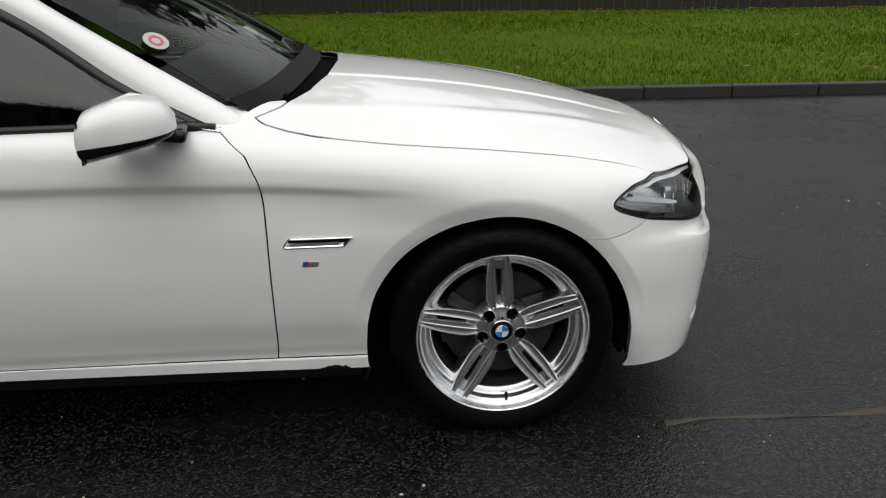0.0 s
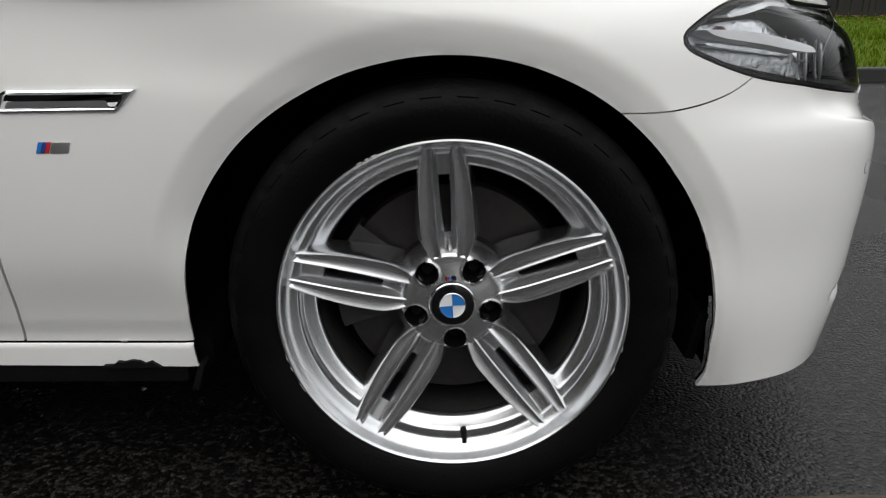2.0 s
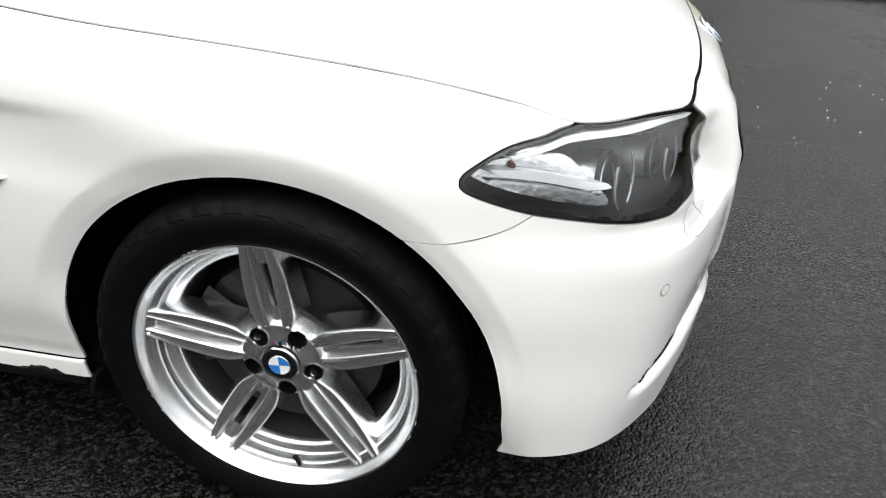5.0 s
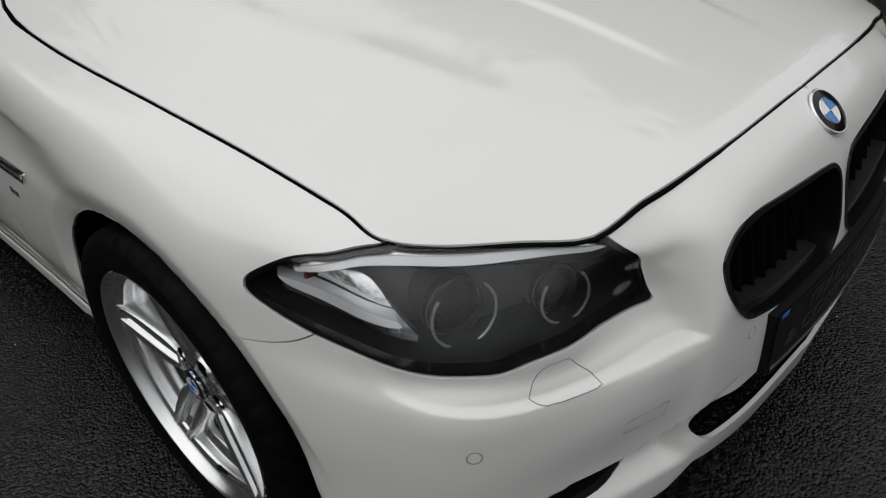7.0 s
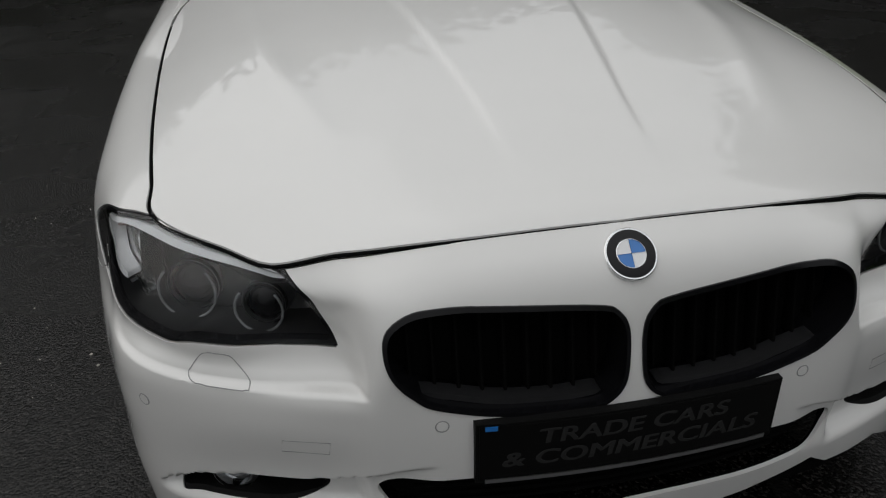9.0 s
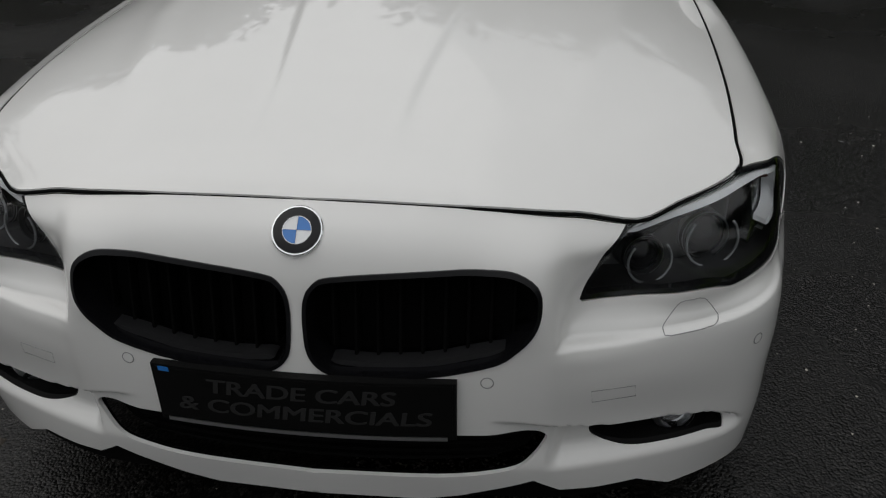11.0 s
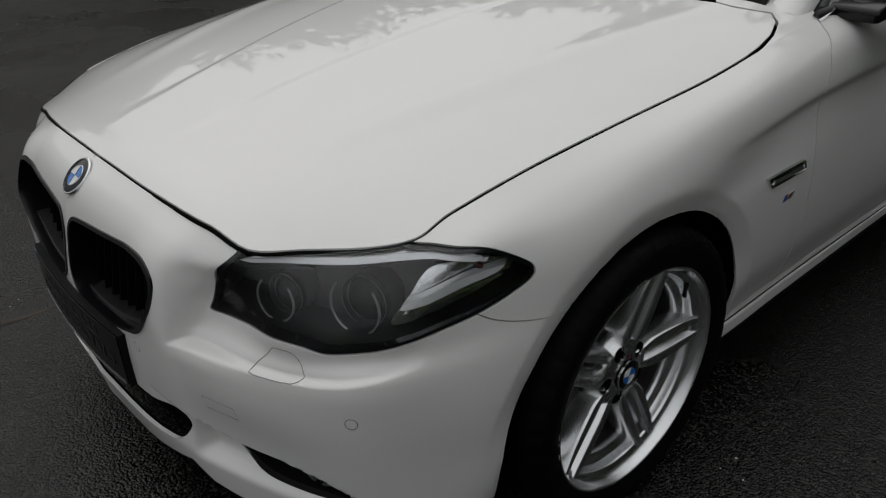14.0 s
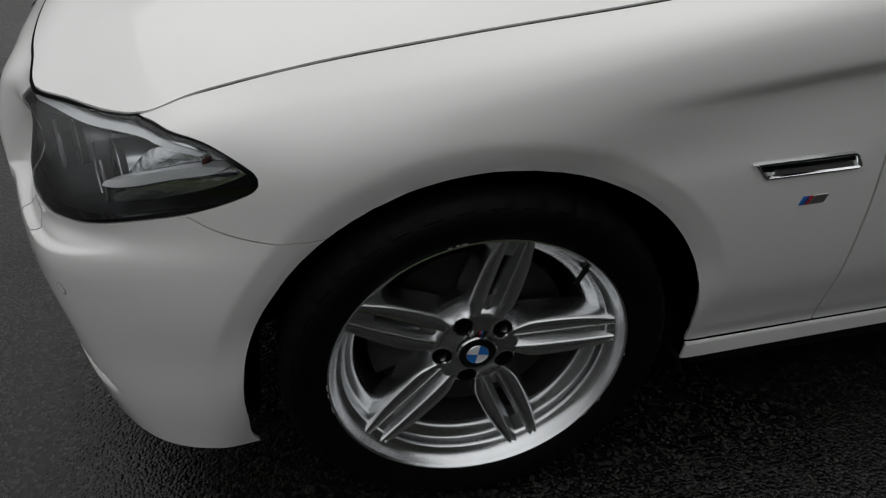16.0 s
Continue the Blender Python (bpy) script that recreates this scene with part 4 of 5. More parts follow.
INTO_LAMP = np.array([-.80, -.55, -.06])
for side in (1, -1):
    lamp = tagged(new("headlight"), "clear headlamp with two dark round projectors and bright brow")
    lamp.parent = car

    def lay(name, m, mat, depth, label="", sharp=40):
        v, f = edged(m[0], m[1], depth, inward=INTO_LAMP) if depth else (m[0], m[1])
        if side < 0:
            v, f = mirrored(v, f)
        return mesh_object(name, v, f, mat, lamp, label, sharp)

    lens = lay("lens", skin_piece(inset(LAMP, .001), .001), LENS, 0, "clear curved lens")
    lens.visible_shadow = False
    edge = trim(skin_piece(LAMP, .0025), lambda u, z, v: -inside(inset(LAMP, .0065), u, z))
    lay("lens_seal", edge, BLACK_GLOSS, .02)
    deep = skin_piece(LAMP, np.array([-.80, -.55, -.06]) * .13)
    hv, hf_ = edged(deep[0], deep[1], .122, inward=(.80, .55, .06))
    mesh_object("housing", *((hv, hf_) if side > 0 else mirrored(hv, hf_)), LAMP_DARK, lamp, "dark grey lamp housing", 40)
    lay("brow", skin_piece(BROW, INTO_LAMP * .016), SATIN, .03, "bright brow along the upper edge")
    guide = trim(skin_piece(BROW, INTO_LAMP * .012), lambda u, z, v: z - np.interp(u, [.53, .60, .72, .82, .92, .99, 1.06], [.735, .7455, .7545, .7635, .7675, .7635, .754]))
    lay("light_guide", guide, CLEAR_GUIDE, .012, "frosted white light guide")
    lay("side_streak", skin_piece(STREAK, INTO_LAMP * .018), CLEAR_GUIDE, .03)
    lay("side_reflector", skin_piece(REFLECTOR, INTO_LAMP * .052), HAZY, .02, "silver side reflector")
    lay("lower_blade", skin_piece(UNDER_STREAK, INTO_LAMP * .030), HAZY, .015)
    for (px, py, pz), r in (((.532, .690, .668), .046), ((.612, .572, .664), .037)):
        m = facing((px, side * py, pz), (.93, side * .30, .10))
        eye = disc("projector", r * .84, .05, BLACK_GLOSS, lamp, m @ pose(0, -.012, 0), "dark round projector", dome=.016)
        bv_, bf_ = lathe([(r * .99, -.002), (r * 1.00, -.006), (r * .97, -.030), (r * 1.02, -.034), (r * 1.02, -.070)], 40)
        mesh_object("projector_barrel", np.array([tuple(m @ Vector(p)) for p in bv_]), bf_, SATIN, eye, "silver barrel behind the projector", 40)
        disc("projector_ring", r, .014, LAMP_DARK, eye, m, "", r * .93)
        arc = [m @ Vector((r * 1.08 * math.sin(b), .022, r * 1.08 * math.cos(b))) for b in np.linspace(.25 * math.pi, 1.75 * math.pi, 40)]
        tube("light_ring", [tuple(p) for p in arc], .0026, RING_GLASS, eye, "", sides=8)
        for k, (dx, wd) in enumerate(((-.34, .26), (0, .40), (.33, .24))):
            bm = box_bm(r * wd, .008, .0055, (r * dx, .014 + .003 * k, -r * (1.10 + .05 * (k == 1))), .0015, (12 * (k - 1), 18 * (1 - k), 0))
            bmesh.ops.transform(bm, matrix=m, verts=bm.verts)
            part("ring_foot", bm, CHROME, eye)
    bulb = facing((.38, side * .815, .728), (.4, side * .9, 0))
    disc("amber_bulb", .006, .01, AMBER, lamp, bulb, "", dome=.008, seg=20)

# ---- grilles ----
for side in (1, -1):
    grille = tagged(new("kidney_grille"), "gloss black kidney grille with upright slats")
    grille.parent = car
    ring = trim(skin_piece(KIDNEY, -.003), lambda u, z, v: -inside(inset(KIDNEY, .007), u, z))
    pieces = [("frame", ring, BLACK_GLOSS, .08), ("backing", skin_piece(KIDNEY, np.array([-.075, 0, 0])), DARK_VOID, 0)]
    for name, m, mat, d in pieces:
        v, f = edged(m[0], m[1], d, inward=(-1, 0, 0)) if d else (m[0], m[1])
        mesh_object(name, *((v, f) if side > 0 else mirrored(v, f)), mat, grille, "", 40)
    sill_strip = skin_piece(rounded([(.055, .5250), (.12, .5210), (.22, .5285), (.325, .557), (.329, .566), (.22, .539), (.12, .5305), (.055, .5335)], 4), np.array([-.020, 0, 0]))
    v, f = edged(sill_strip[0], sill_strip[1], .03, inward=(-1, 0, 0))
    mesh_object("lower_bar", *((v, f) if side > 0 else mirrored(v, f)), GRILLE_BAR, grille, "dull black bar along the foot of the grille", 40)
    for k in range(9):
        y = .050 + .038 * k
        zt = np.interp(y, [.03, .06, .21, .31, .365, .395], [.676, .688, .703, .700, .687, .66]) - .004
        zb = np.interp(y, [.03, .09, .215, .31, .36, .39], [.545, .520, .530, .545, .571, .60]) + .004
        xs = float(np.interp(y, [0, .26, .40], [.80, .787, .765]))
        lean = math.degrees(math.atan2(.035, .17))
        part("slat", box_bm(.036, .006, zt - zb, (xs - .056, side * y, (zt + zb) / 2), .003, (0, -lean, 0)), DARK_VOID, grille)
lower = tagged(new("lower_grille"), "black mesh lower air intake")
lower.parent = car
m = skin_piece(INTAKE, np.array([-.05, 0, 0]))
mesh_object("backing", *join((m[0], m[1]), mirrored(m[0], m[1])), DARK_VOID, lower)
for k in range(6):
    z = .300 + .018 * k
    line = [(.775 - .28 * y * y, y, z) for y in np.linspace(-.37 + .012 * abs(3 - k), .37 - .012 * abs(3 - k), 30)]
    tube("grille_bar", line, .0035, DARK_VOID, lower, sides=6)
for side in (1, -1):
    fog = tagged(new("fog_lamp_recess"), "black recess with a round clear fog lamp")
    fog.parent = car
    m = skin_piece(FOG, np.array([-.94, -.30, .05]) * .068)
    wall = trim(skin_piece(FOG, .003), lambda u, z, v: -inside(inset(FOG, .004), u, z))
    for name, q, mat, d in (("backing", m, BLACK_MATT, 0), ("recess_wall", wall, BLACK_MATT, .07)):
        v, f = edged(q[0], q[1], d, inward=(-.94, -.30, .05)) if d else (q[0], q[1])
        mesh_object(name, *((v, f) if side > 0 else mirrored(v, f)), mat, fog, "", 40)
    fm = facing((.645, side * .665, .345), (.95, side * .28, .05))
    bowl = disc("fog_lamp", .042, .03, SATIN, fog, fm, "bright round fog lamp", .030)
    disc("fog_reflector", .031, .02, CHROME, fog, fm @ pose(0, -.012, 0), "", dome=-.006)
    pane = disc("fog_glass", .038, .002, LENS, fog, fm @ pose(0, .003, 0), "", dome=.006)
    pane.visible_shadow = False

# ---- badges, sensors, covers ----
nose = skin([0.0], [.045, .06, .075])[0]
nd = Vector(nose[0] - nose[2])
roundel(car, facing(tuple(nose[1] + [.001, 0, .0]), (nd.z, 0, -nd.x)), .041)


def on_skin(u, z):
    """Point and outward normal of the left skin at a height."""
    ws = np.linspace(0, .66, 400)
    line = skin([u - .004, u, u + .004], ws)
    i = int(np.argmin(np.abs(line[1, :, 2] - z)))
    i = min(max(i, 1), 398)
    n = np.cross(line[1, i + 1] - line[1, i - 1], line[2, i] - line[0, i])
    return line[1, i], n / np.linalg.norm(n)


def groove(name, poly, mat, parent, r=.0009, lift=0.0):
    """A fine line on the skin round a closed outline, on both sides."""
    p = np.array([on_skin(u, z)[0] + lift * on_skin(u, z)[1] for u, z in poly])
    for k in (1, -1):
        tube(name, p * [1, k, 1], r, mat, parent, "", True, 6)


LINE = material("panel_shut_line", (.26, .26, .26), .7, vary=.2, scale=60)
groove("washer_cover", rounded([(.612, .577), (.622, .598), (.632, .615), (.655, .619), (.676, .617), (.696, .600), (.711, .585), (.70, .578), (.66, .573), (.625, .571)], 4), LINE, bumper)
groove("towing_cover", [(.505, .452), (.505, .478), (.585, .480), (.585, .455)], LINE, bumper, .0008)
for u, z in ((.820, .523), (.305, .512)):
    p, n = on_skin(u, z)
    for k in (1, -1):
        m = facing((p[0] + .0008 * n[0], k * (p[1] + .0008 * n[1]), p[2]), (n[0], k * n[1], n[2]))
        s = disc("parking_sensor", .0115, .002, LINE, bumper, m, "", .0098, 28)
        disc("sensor_face", .0095, .002, PAINT, s, m, "", seg=28)

# side vents and badges on the wings
for k in (1, -1):
    vent = tagged(new("side_vent"), "chrome-edged slim side vent")
    vent.parent = car
    prof = np.array([(-.424, .6625), (-.428, .6580), (-.449, .6345), (-.455, .6315), (-.612, .6300), (-.619, .6325), (-.621, .6380), (-.609, .6580), (-.603, .6620), (-.596, .6632), (-.430, .6640)])
    skin_y = lambda x: .8975 + .004 * (x + .6)

    def ring(points, lift):
        return np.array([(x, skin_y(x) + lift, z) for x, z in points])

    frame_g = np.stack([ring(prof, -.003), ring(inset(prof, .0015), .004), ring(inset(prof, .0045), .0052), ring(inset(prof, .0080), .0018), ring(inset(prof, .0085), -.004)], 1)
    fv, ff = sheet(np.concatenate([frame_g, frame_g[:1]]))
    face = ring(inset(prof, .008), .0004)
    strip = ring(np.array([(-.462, .6400), (-.605, .6385), (-.600, .6465), (-.468, .6475)]), .0030)
    for name, mat, v, f in (("vent_frame", CHROME, fv, ff), ("vent_blade", BLACK_GLOSS, face, [list(range(len(face)))]),
                            ("vent_strip", SATIN, np.concatenate([strip, strip - [0, .004, 0]]), [[0, 1, 2, 3], [0, 4, 5, 1], [1, 5, 6, 2], [2, 6, 7, 3], [3, 7, 4, 0]])):
        if k < 0:
            v, f = mirrored(v, f)
        ob = mesh_object(name, v, f, mat, vent, "", 40)
        bm = bmesh.new()
        bm.from_mesh(ob.data)
        bmesh.ops.recalc_face_normals(bm, faces=bm.faces)
        bm.to_mesh(ob.data)
        bm.free()
    mark = tagged(new("wing_badge"), "small badge of blue, navy and red stripes beside silver")
    mark.parent = car
    for i, (mat, x0, wd) in enumerate(((BLUE, 0, .006), (DEEP_BLUE, .006, .006), (RED, .012, .006), (SATIN, .019, .026))):
        xa = -.570 + x0 if k < 0 else -.526 - x0
        bm = box_bm(wd, .002, .0155, (xa + (wd / 2 if k < 0 else -wd / 2), k * .9015, .584), .0004)
        for vv in bm.verts:
            vv.co.x += (vv.co.z - .584) * .35 * (1 if k < 0 else -1)
        part("badge_stripe", bm, mat, mark)

# ---- plate ----
plate = tagged(new("number_plate"), "black show plate with dull grey lettering in a black holder")
plate.parent = car


def bent(bm, x0):
    for vv in bm.verts:
        vv.co.x += x0 - .22 * vv.co.y ** 2
    return bm


def slab(w, h, t, y, z, x0, bev):
    bm = bmesh.new()
    bmesh.ops.create_grid(bm, x_segments=14, y_segments=2, size=.5)
    bmesh.ops.transform(bm, matrix=pose(0, 0, 0, 90, 0, 90) @ Matrix.Diagonal((w, h, 1, 1)), verts=bm.verts)
    r = bmesh.ops.extrude_face_region(bm, geom=bm.faces[:])
    bmesh.ops.translate(bm, vec=(-t, 0, 0), verts=[g for g in r["geom"] if isinstance(g, bmesh.types.BMVert)])
    bmesh.ops.recalc_face_normals(bm, faces=bm.faces)
    bmesh.ops.translate(bm, vec=(0, y, z), verts=bm.verts)
    return bent(bm, x0)


part("holder", slab(.530, .122, .016, 0, .458, .832, 0), BLACK_MATT, plate)
part("plate_face", slab(.518, .108, .002, 0, .461, .8345, 0), PLATE_BLACK, plate)
part("plate_foot", slab(.50, .008, .002, 0, .401, .8350, 0), SATIN, plate, "thin bright strip under the plate")
part("blue_corner", slab(.020, .009, .0008, -.240, .512, .8352, 0), BLUE, plate)


def lettering(words, wide, z):
    """A line of raised letters, bent to the plate's curve."""
    cu = bpy.data.curves.new("letters", "FONT")
    cu.body, cu.align_x, cu.size, cu.extrude, cu.offset = words, "CENTER", .042, .0004, 0
    cu.shear = .12
    ob = bpy.data.objects.new("letters", cu)
    scene.collection.objects.link(ob)
    me = bpy.data.meshes.new_from_object(ob.evaluated_get(bpy.context.evaluated_depsgraph_get()))
    bm = bmesh.new()
    bm.from_mesh(me)
    bpy.data.objects.remove(ob)
    bpy.data.meshes.remove(me)
    bpy.data.curves.remove(cu)
    xs = [v.co.x for v in bm.verts]
    k, mid = wide / (max(xs) - min(xs)), (max(xs) + min(xs)) / 2
    for v in bm.verts:
        v.co = (v.co.z + .0003, (v.co.x - mid) * k, v.co.y + z)
    # heavy strokes: the letters once more, set a little aside
    twin = bmesh.ops.duplicate(bm, geom=bm.verts[:] + bm.edges[:] + bm.faces[:])["geom"]
    bmesh.ops.translate(bm, vec=(.00015, .0028, .0006), verts=[q for q in twin if isinstance(q, bmesh.types.BMVert)])
    return part("lettering", bent(bm, .8352), LETTER, plate, "dull grey raised letters")


lettering("TRADE CARS", .325, .4735)
lettering("& COMMERCIALS", .445, .4305)

# ---- mirrors ----
for k in (1, -1):
    mir = tagged(new("door_mirror"), "white door mirror with black lower shell")
    mir.parent = car
    xs = np.array([-1.045, -1.035, -1.01, -.98, -.95, -.92, -.89, -.865, -.848, -.838])
    high = np.interp(xs, [-1.045, -1.035, -.95, -.88, -.848, -.838], [.052, .070, .092, .078, .040, .004])
    deep = np.interp(xs, [-1.045, -1.035, -.95, -.88, -.848, -.838], [.050, .056, .040, .026, .014, .002])
    wide = np.interp(xs, [-1.045, -1.035, -.95, -.88, -.848, -.838], [.104, .110, .106, .085, .045, .006])
    mid = np.interp(xs, [-1.045, -.838], [.978, .992])
    th = np.linspace(0, 2 * np.pi, 49)
    cs, sn = np.cos(th), np.sin(th)
    yy = np.sign(cs) * np.abs(cs) ** .62
    zz = np.sign(sn) * np.abs(sn) ** .72
    g = np.stack([np.repeat(xs[:, None], 49, 1), .985 + wide[:, None] * yy[None], mid[:, None] + np.where(zz[None] > 0, high[:, None], deep[:, None]) * zz[None]], -1)
    v, f = sheet(g)
    line = np.interp(v[:, 0], [-1.05, -.83], [.966, .992])
    up = clip(v, f, line - v[:, 2] + .001)
    dn = clip(v, f, v[:, 2] - line + .001)
    for name, m, mat in (("upper_shell", up, PAINT), ("lower_shell", dn, BLACK_GLOSS)):
        m = edged(m[0], m[1], .006)
        mesh_object(name, *(m if k > 0 else mirrored(*m)), mat, mir, "", 50)
    part("mirror_arm", box_bm(.10, .16, .035, (-.90, k * .83, .955), .014, (0, 8, k * -8), 3), BLACK_GLOSS, mir)
    part("mirror_glass", box_bm(.004, .205, .098, (-1.036, k * .985, .978), .001), BLACK_GLOSS, mir)

# chipped stone guard and flap at the sill's front end
for k in (1, -1):
    part("sill_end_flap", box_bm(.012, .05, .05, (-.404, k * .835, .205), .004, (0, 18, 0)), BLACK_MATT, car)
    # black strip added in place of the shadow below the sill
    part("sill_shade_strip", box_bm(2.1, .03, .045, (-1.47, k * .838, .213), .01), BLACK_MATT, car)


rag = np.array([(-.545, .2335), (-.530, .2345), (-.522, .2405), (-.512, .2392), (-.500, .2425), (-.488, .2410), (-.480, .2365), (-.470, .2405), (-.462, .2350), (-.455, .2300), (-.545, .2290)])
chip_v = np.concatenate([np.column_stack([rag[:, 0], np.full(len(rag), -.8735), rag[:, 1]]), np.column_stack([rag[:, 0], np.full(len(rag), -.860), rag[:, 1]])])
n_rag = len(rag)
mesh_object("chipped_edge", chip_v, [list(range(n_rag))] + [[q, q + n_rag, (q + 1) % n_rag + n_rag, (q + 1) % n_rag] for q in range(n_rag)], BLACK_MATT, car, "chipped paint along the sill's lower edge", 40)


# ---- the place: road, kerb, verge, fence ----
def plane_grid(x0, x1, y0, y1, nx, ny, rise):
    xs, ys = np.linspace(x0, x1, nx), np.linspace(y0, y1, ny)
    gx, gy = np.meshgrid(xs, ys, indexing="ij")
    return sheet(np.stack([gx, gy, rise(gx, gy)], -1)[:, ::-1])


KERB_Y, VERGE_TOP = 4.60, .11
road_v, road_f = plane_grid(-60, 60, -60, KERB_Y, 60, 40, lambda x, y: 0 * x)
tagged(mesh_object("road", road_v, road_f, ASPHALT), "dark wet coarse asphalt road", "road", kind="structure")
far = bmesh.new()
bmesh.ops.create_grid(far, x_segments=8, y_segments=8, size=900)
bmesh.ops.translate(far, vec=(0, 0, -.06), verts=far.verts)
g = part("ground", far, GRASS_SOIL, None)
tagged(g, "open ground reaching to the horizon", "ground", kind="structure")
verge_v, verge_f = plane_grid(-60, 60, KERB_Y + .13, 60, 120, 60, lambda x, y: VERGE_TOP - .005 + .02 * np.sin(x * .7) * np.sin(y * .9) * smooth(5, 7, y))
tagged(mesh_object("verge", verge_v, verge_f, GRASS_SOIL), "mown green grass verge", "grass", kind="structure")
kerb_line = tagged(new("kerb"), "dark concrete kerb between road and verge", "kerb", kind="structure")
kb = box_bm(.905, .13, .22, (0, 0, 0), .012)
km = bpy.data.meshes.new("kerb_stone")
kb.to_mesh(km)
kb.free()
km.materials.append(KERB)
for i in range(-18, 26):
    o = new("kerb_stone", km)
    o.parent = kerb_line
    o.location = (i * .915, KERB_Y + .065, VERGE_TOP - .11 + random.uniform(-.002, .002))

FENCE_Y = 15.0
fence = tagged(new("fence"), "dark close-boarded timber fence behind the verge", "fence", kind="structure")
pb = box_bm(.12, .022, 2.0, (0, 0, 1.0), .003)
pm = bpy.data.meshes.new("board")
pb.to_mesh(pm)
pb.free()
pm.materials.append(GROUND_CLAY)
for i in range(280):
    o = new("board", pm)
    o.parent = fence
    o.location = (-13 + i * .135, FENCE_Y + random.uniform(-.012, .012) + (.02 if i % 2 else 0), .1 + random.uniform(-.02, .02))
    o.rotation_euler = (0, random.uniform(-.006, .006), 0)
for z in (.5, 1.6):
    part("rail", box_bm(40, .05, .09, (6, FENCE_Y + .06, z), .004), GROUND_CLAY, fence)

# grass blades on the near verge
rng = np.random.default_rng(4)
gv, gf = [], []
for _ in range(42000):
    t = rng.random()
    x, y = rng.uniform(-4.5, 13), KERB_Y + .12 + 10 * t ** 1.7
    h, w_ = rng.uniform(.025, .06), rng.uniform(.004, .009) * (1 + .12 * (y - 4))
    a = rng.uniform(0, np.pi)
    lx, ly = rng.normal(0, .02, 2)
    k = len(gv)
    dx, dy = w_ * math.cos(a), w_ * math.sin(a)
    gv += [(x - dx, y - dy, VERGE_TOP - .02), (x + dx, y + dy, VERGE_TOP - .02), (x + lx, y + ly, VERGE_TOP + h)]
    gf.append((k, k + 1, k + 2))
tagged(mesh_object("grass", gv, gf, BLADE), "short mown grass blades", "grass", kind="stuff")

# fallen leaves along the foot of the fence and on the grass
lv, lf = [], []
for _ in range(900):
    x = rng.uniform(-6, 16)
    y = FENCE_Y - abs(rng.normal(0, 1.2)) - .1 if rng.random() < .75 else rng.uniform(5, 14)
    s, a, k = rng.uniform(.03, .06), rng.uniform(0, 6.3), len(lv)
    for q, rr, up in ((0, 1, .0), (1.2, .5, .012), (3.14, .9, .006), (5.0, .5, .012)):
        lv.append((x + s * rr * math.cos(a + q), y + s * rr * math.sin(a + q), VERGE_TOP + .035 + up * rng.uniform(0, 1.5)))
    lf.append((k, k + 1, k + 2, k + 3))
tagged(mesh_object("fallen_leaves", lv, lf, LEAF), "scattered brown autumn leaves", "leaves", kind="stuff")

# dark trees behind the fence and round the far ends of the road, seen in the car's glass and paint
FOLIAGE = material("dark_foliage", (.022, .035, .012), .7, vary=.4, scale=2, coarse=.4)


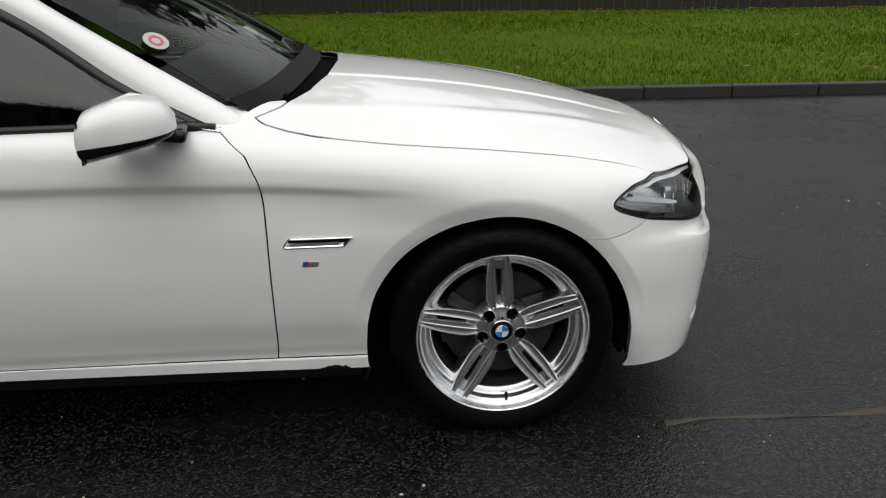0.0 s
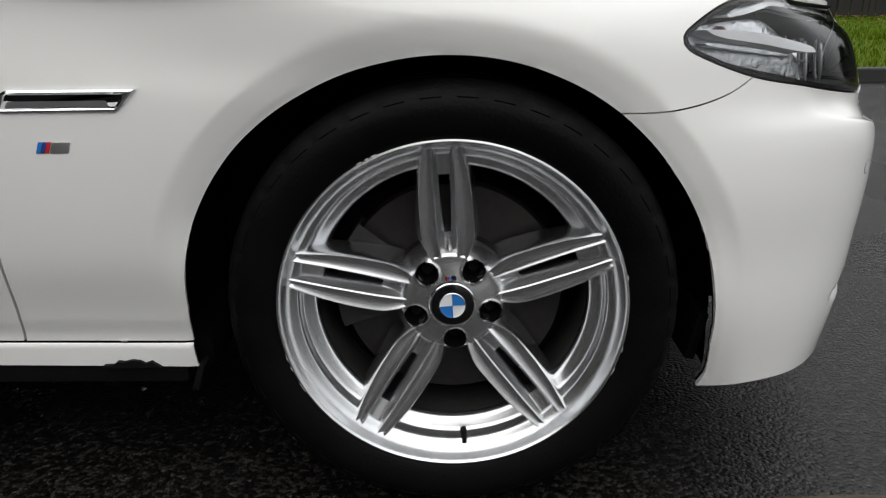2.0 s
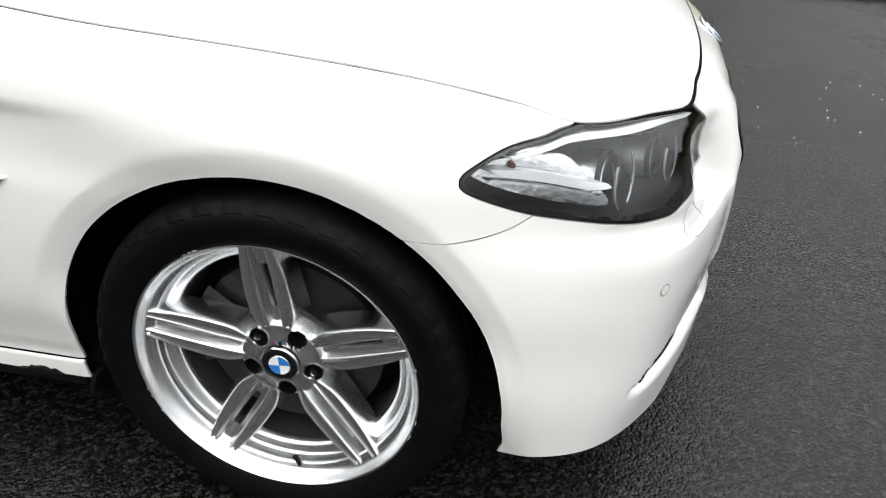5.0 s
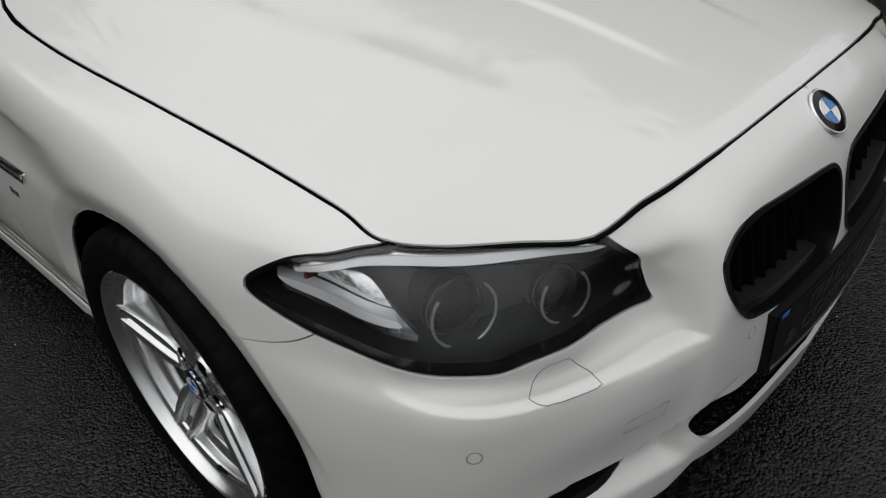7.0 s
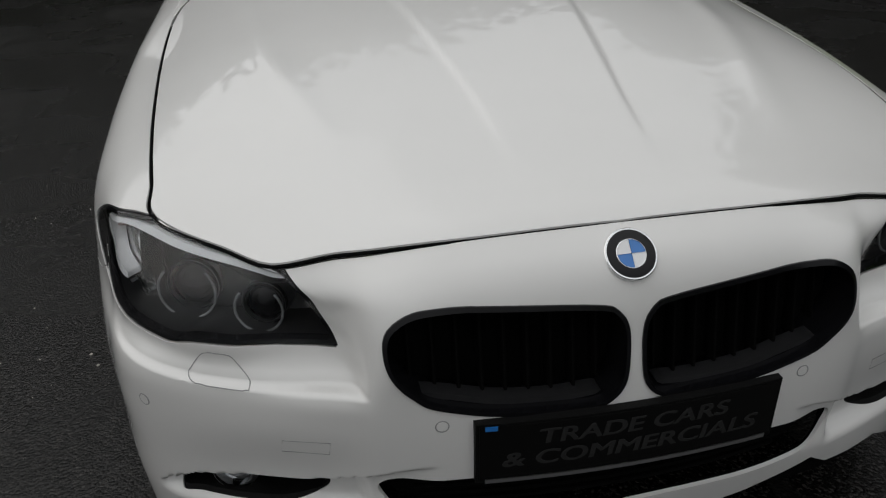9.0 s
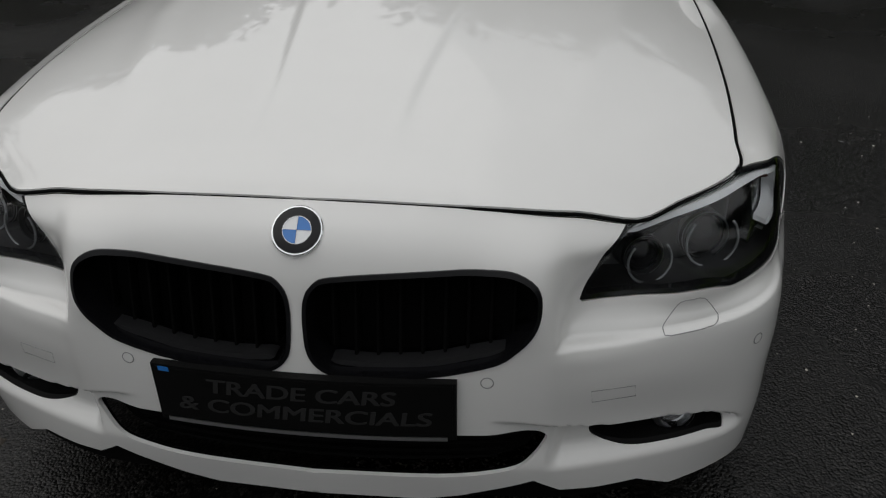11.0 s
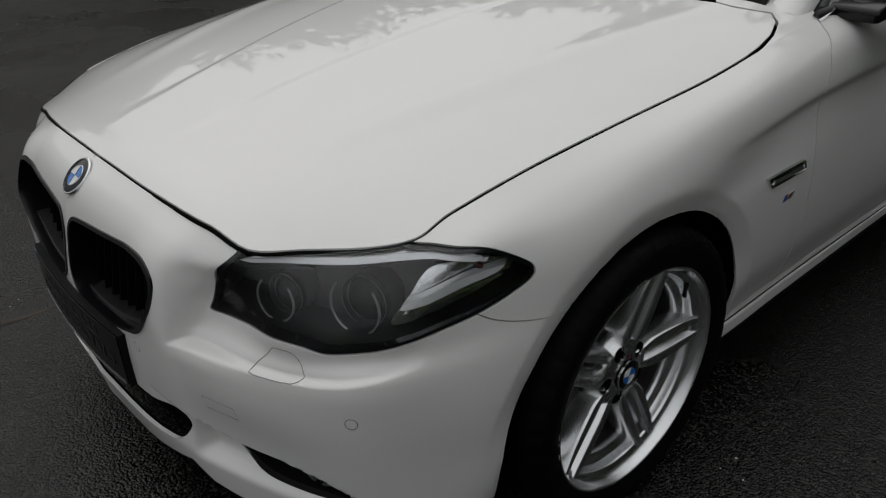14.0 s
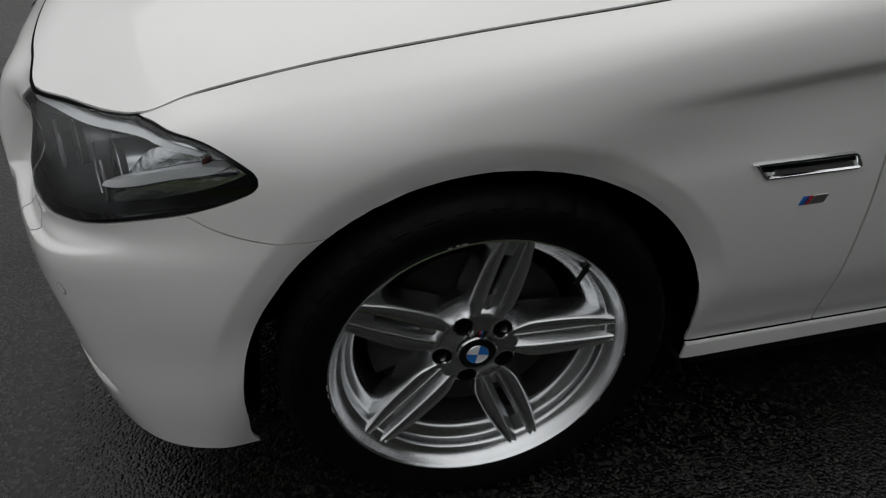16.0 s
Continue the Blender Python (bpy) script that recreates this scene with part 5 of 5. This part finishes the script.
def tree_row(path, tall, count, label):
    """A thick row of trees along a line on the ground: a dense shaded core with loose leaf clumps round it."""
    p = np.array(path, float)
    seg = np.linalg.norm(np.diff(p, axis=0), axis=1)
    run = np.concatenate([[0], np.cumsum(seg)])
    spot = lambda d: np.array([np.interp(d, run, p[:, 0]), np.interp(d, run, p[:, 1])])
    crest = lambda d: tall + 1.6 * math.sin(d * .45) + 1.1 * math.sin(d * 1.3 + 1) + .6 * math.sin(d * 2.9)
    tv, tf = [], []
    for _ in range(count):
        d, c = rng.uniform(0, run[-1]), rng.random()
        x, y = spot(d) + rng.uniform(-2, 2, 2)
        z = 1.0 + (crest(d) - 1.0) * math.sqrt(c)
        s, k = rng.uniform(.22, .5), len(tv)
        e = rng.normal(0, 1, (2, 3))
        e /= np.linalg.norm(e, axis=1, keepdims=True)
        for a_, b_ in ((-1, -.5), (1, -.4), (.8, .6), (-.7, .5)):
            tv.append(tuple(np.array([x, y, z]) + s * (a_ * e[0] + b_ * e[1])))
        tf.append((k, k + 1, k + 2, k + 3))
    ds = np.linspace(0, run[-1], 120)
    core = np.array([[(*spot(d), k * (crest(d) - 1.2)) for k in np.linspace(0, 1, 7)] for d in ds])
    cv, cf = sheet(core)
    k = len(tv)
    tagged(mesh_object("tree_line", tv + [tuple(q) for q in cv], tf + [[i + k for i in q] for q in cf], FOLIAGE), label, "trees", kind="stuff")


tree_row([(-2, 20), (42, 20)], 4.5, 13000, "dark leafy trees behind the fence")
tree_row([(-30, 17.5), (-1, 17.5)], 16.0, 17000, "tall dark trees behind the fence")
tree_row([(-19, 18), (-19, -14), (-14, -24), (2, -34)], 11.5, 20000, "tall dark trees beyond the end of the road")

# small pale stones on the road
sv, sf = [], []
for _ in range(420):
    x, y = rng.uniform(-2.2, 3.4), rng.choice([-1, 1]) * rng.uniform(.95, 2.6) if rng.random() < .7 else rng.uniform(-3, 3)
    r_, k = rng.uniform(.0015, .0042) * (1.6 if rng.random() < .08 else 1), len(sv)
    for q in range(5):
        sv.append((x + r_ * math.cos(q * 1.257) * rng.uniform(.7, 1.3), y + r_ * math.sin(q * 1.257) * rng.uniform(.7, 1.3), .0005))
    sv.append((x, y, r_ * 1.1))
    sf += [(k + q, k + (q + 1) % 5, k + 5) for q in range(5)]
tagged(mesh_object("grit", sv, sf, GRIT), "loose pale grit on the asphalt", "grit", kind="stuff")

# tar seam across the road beside the front wheel: a low uneven ridge
xs = np.linspace(.52, 1.75, 90)
mid = -.895 + .012 * np.sin(xs * 3.1) + .008 * np.sin(xs * 9.7 + 1) + .03 * (xs - 1.2)
wide = .009 + .005 * np.sin(xs * 5.3) + .003 * np.sin(xs * 17.0)
g = np.stack([np.stack([xs, mid + wide * k, np.full_like(xs, .0006) + h * (1 + .4 * np.sin(xs * 23 + k))], -1) for k, h in ((-1.5, 0), (-.8, .0035), (0, .006), (.7, .003), (1.4, 0))], 1)
sv_, sf_ = sheet(g)
tagged(mesh_object("road_seam", sv_, [q[::-1] for q in sf_], material("worn_tar_seam", (.030, .021, .012), .6, vary=.4, bump=.5, scale=140, coarse=12)), "worn brown tar seam in the asphalt", "road", kind="structure")
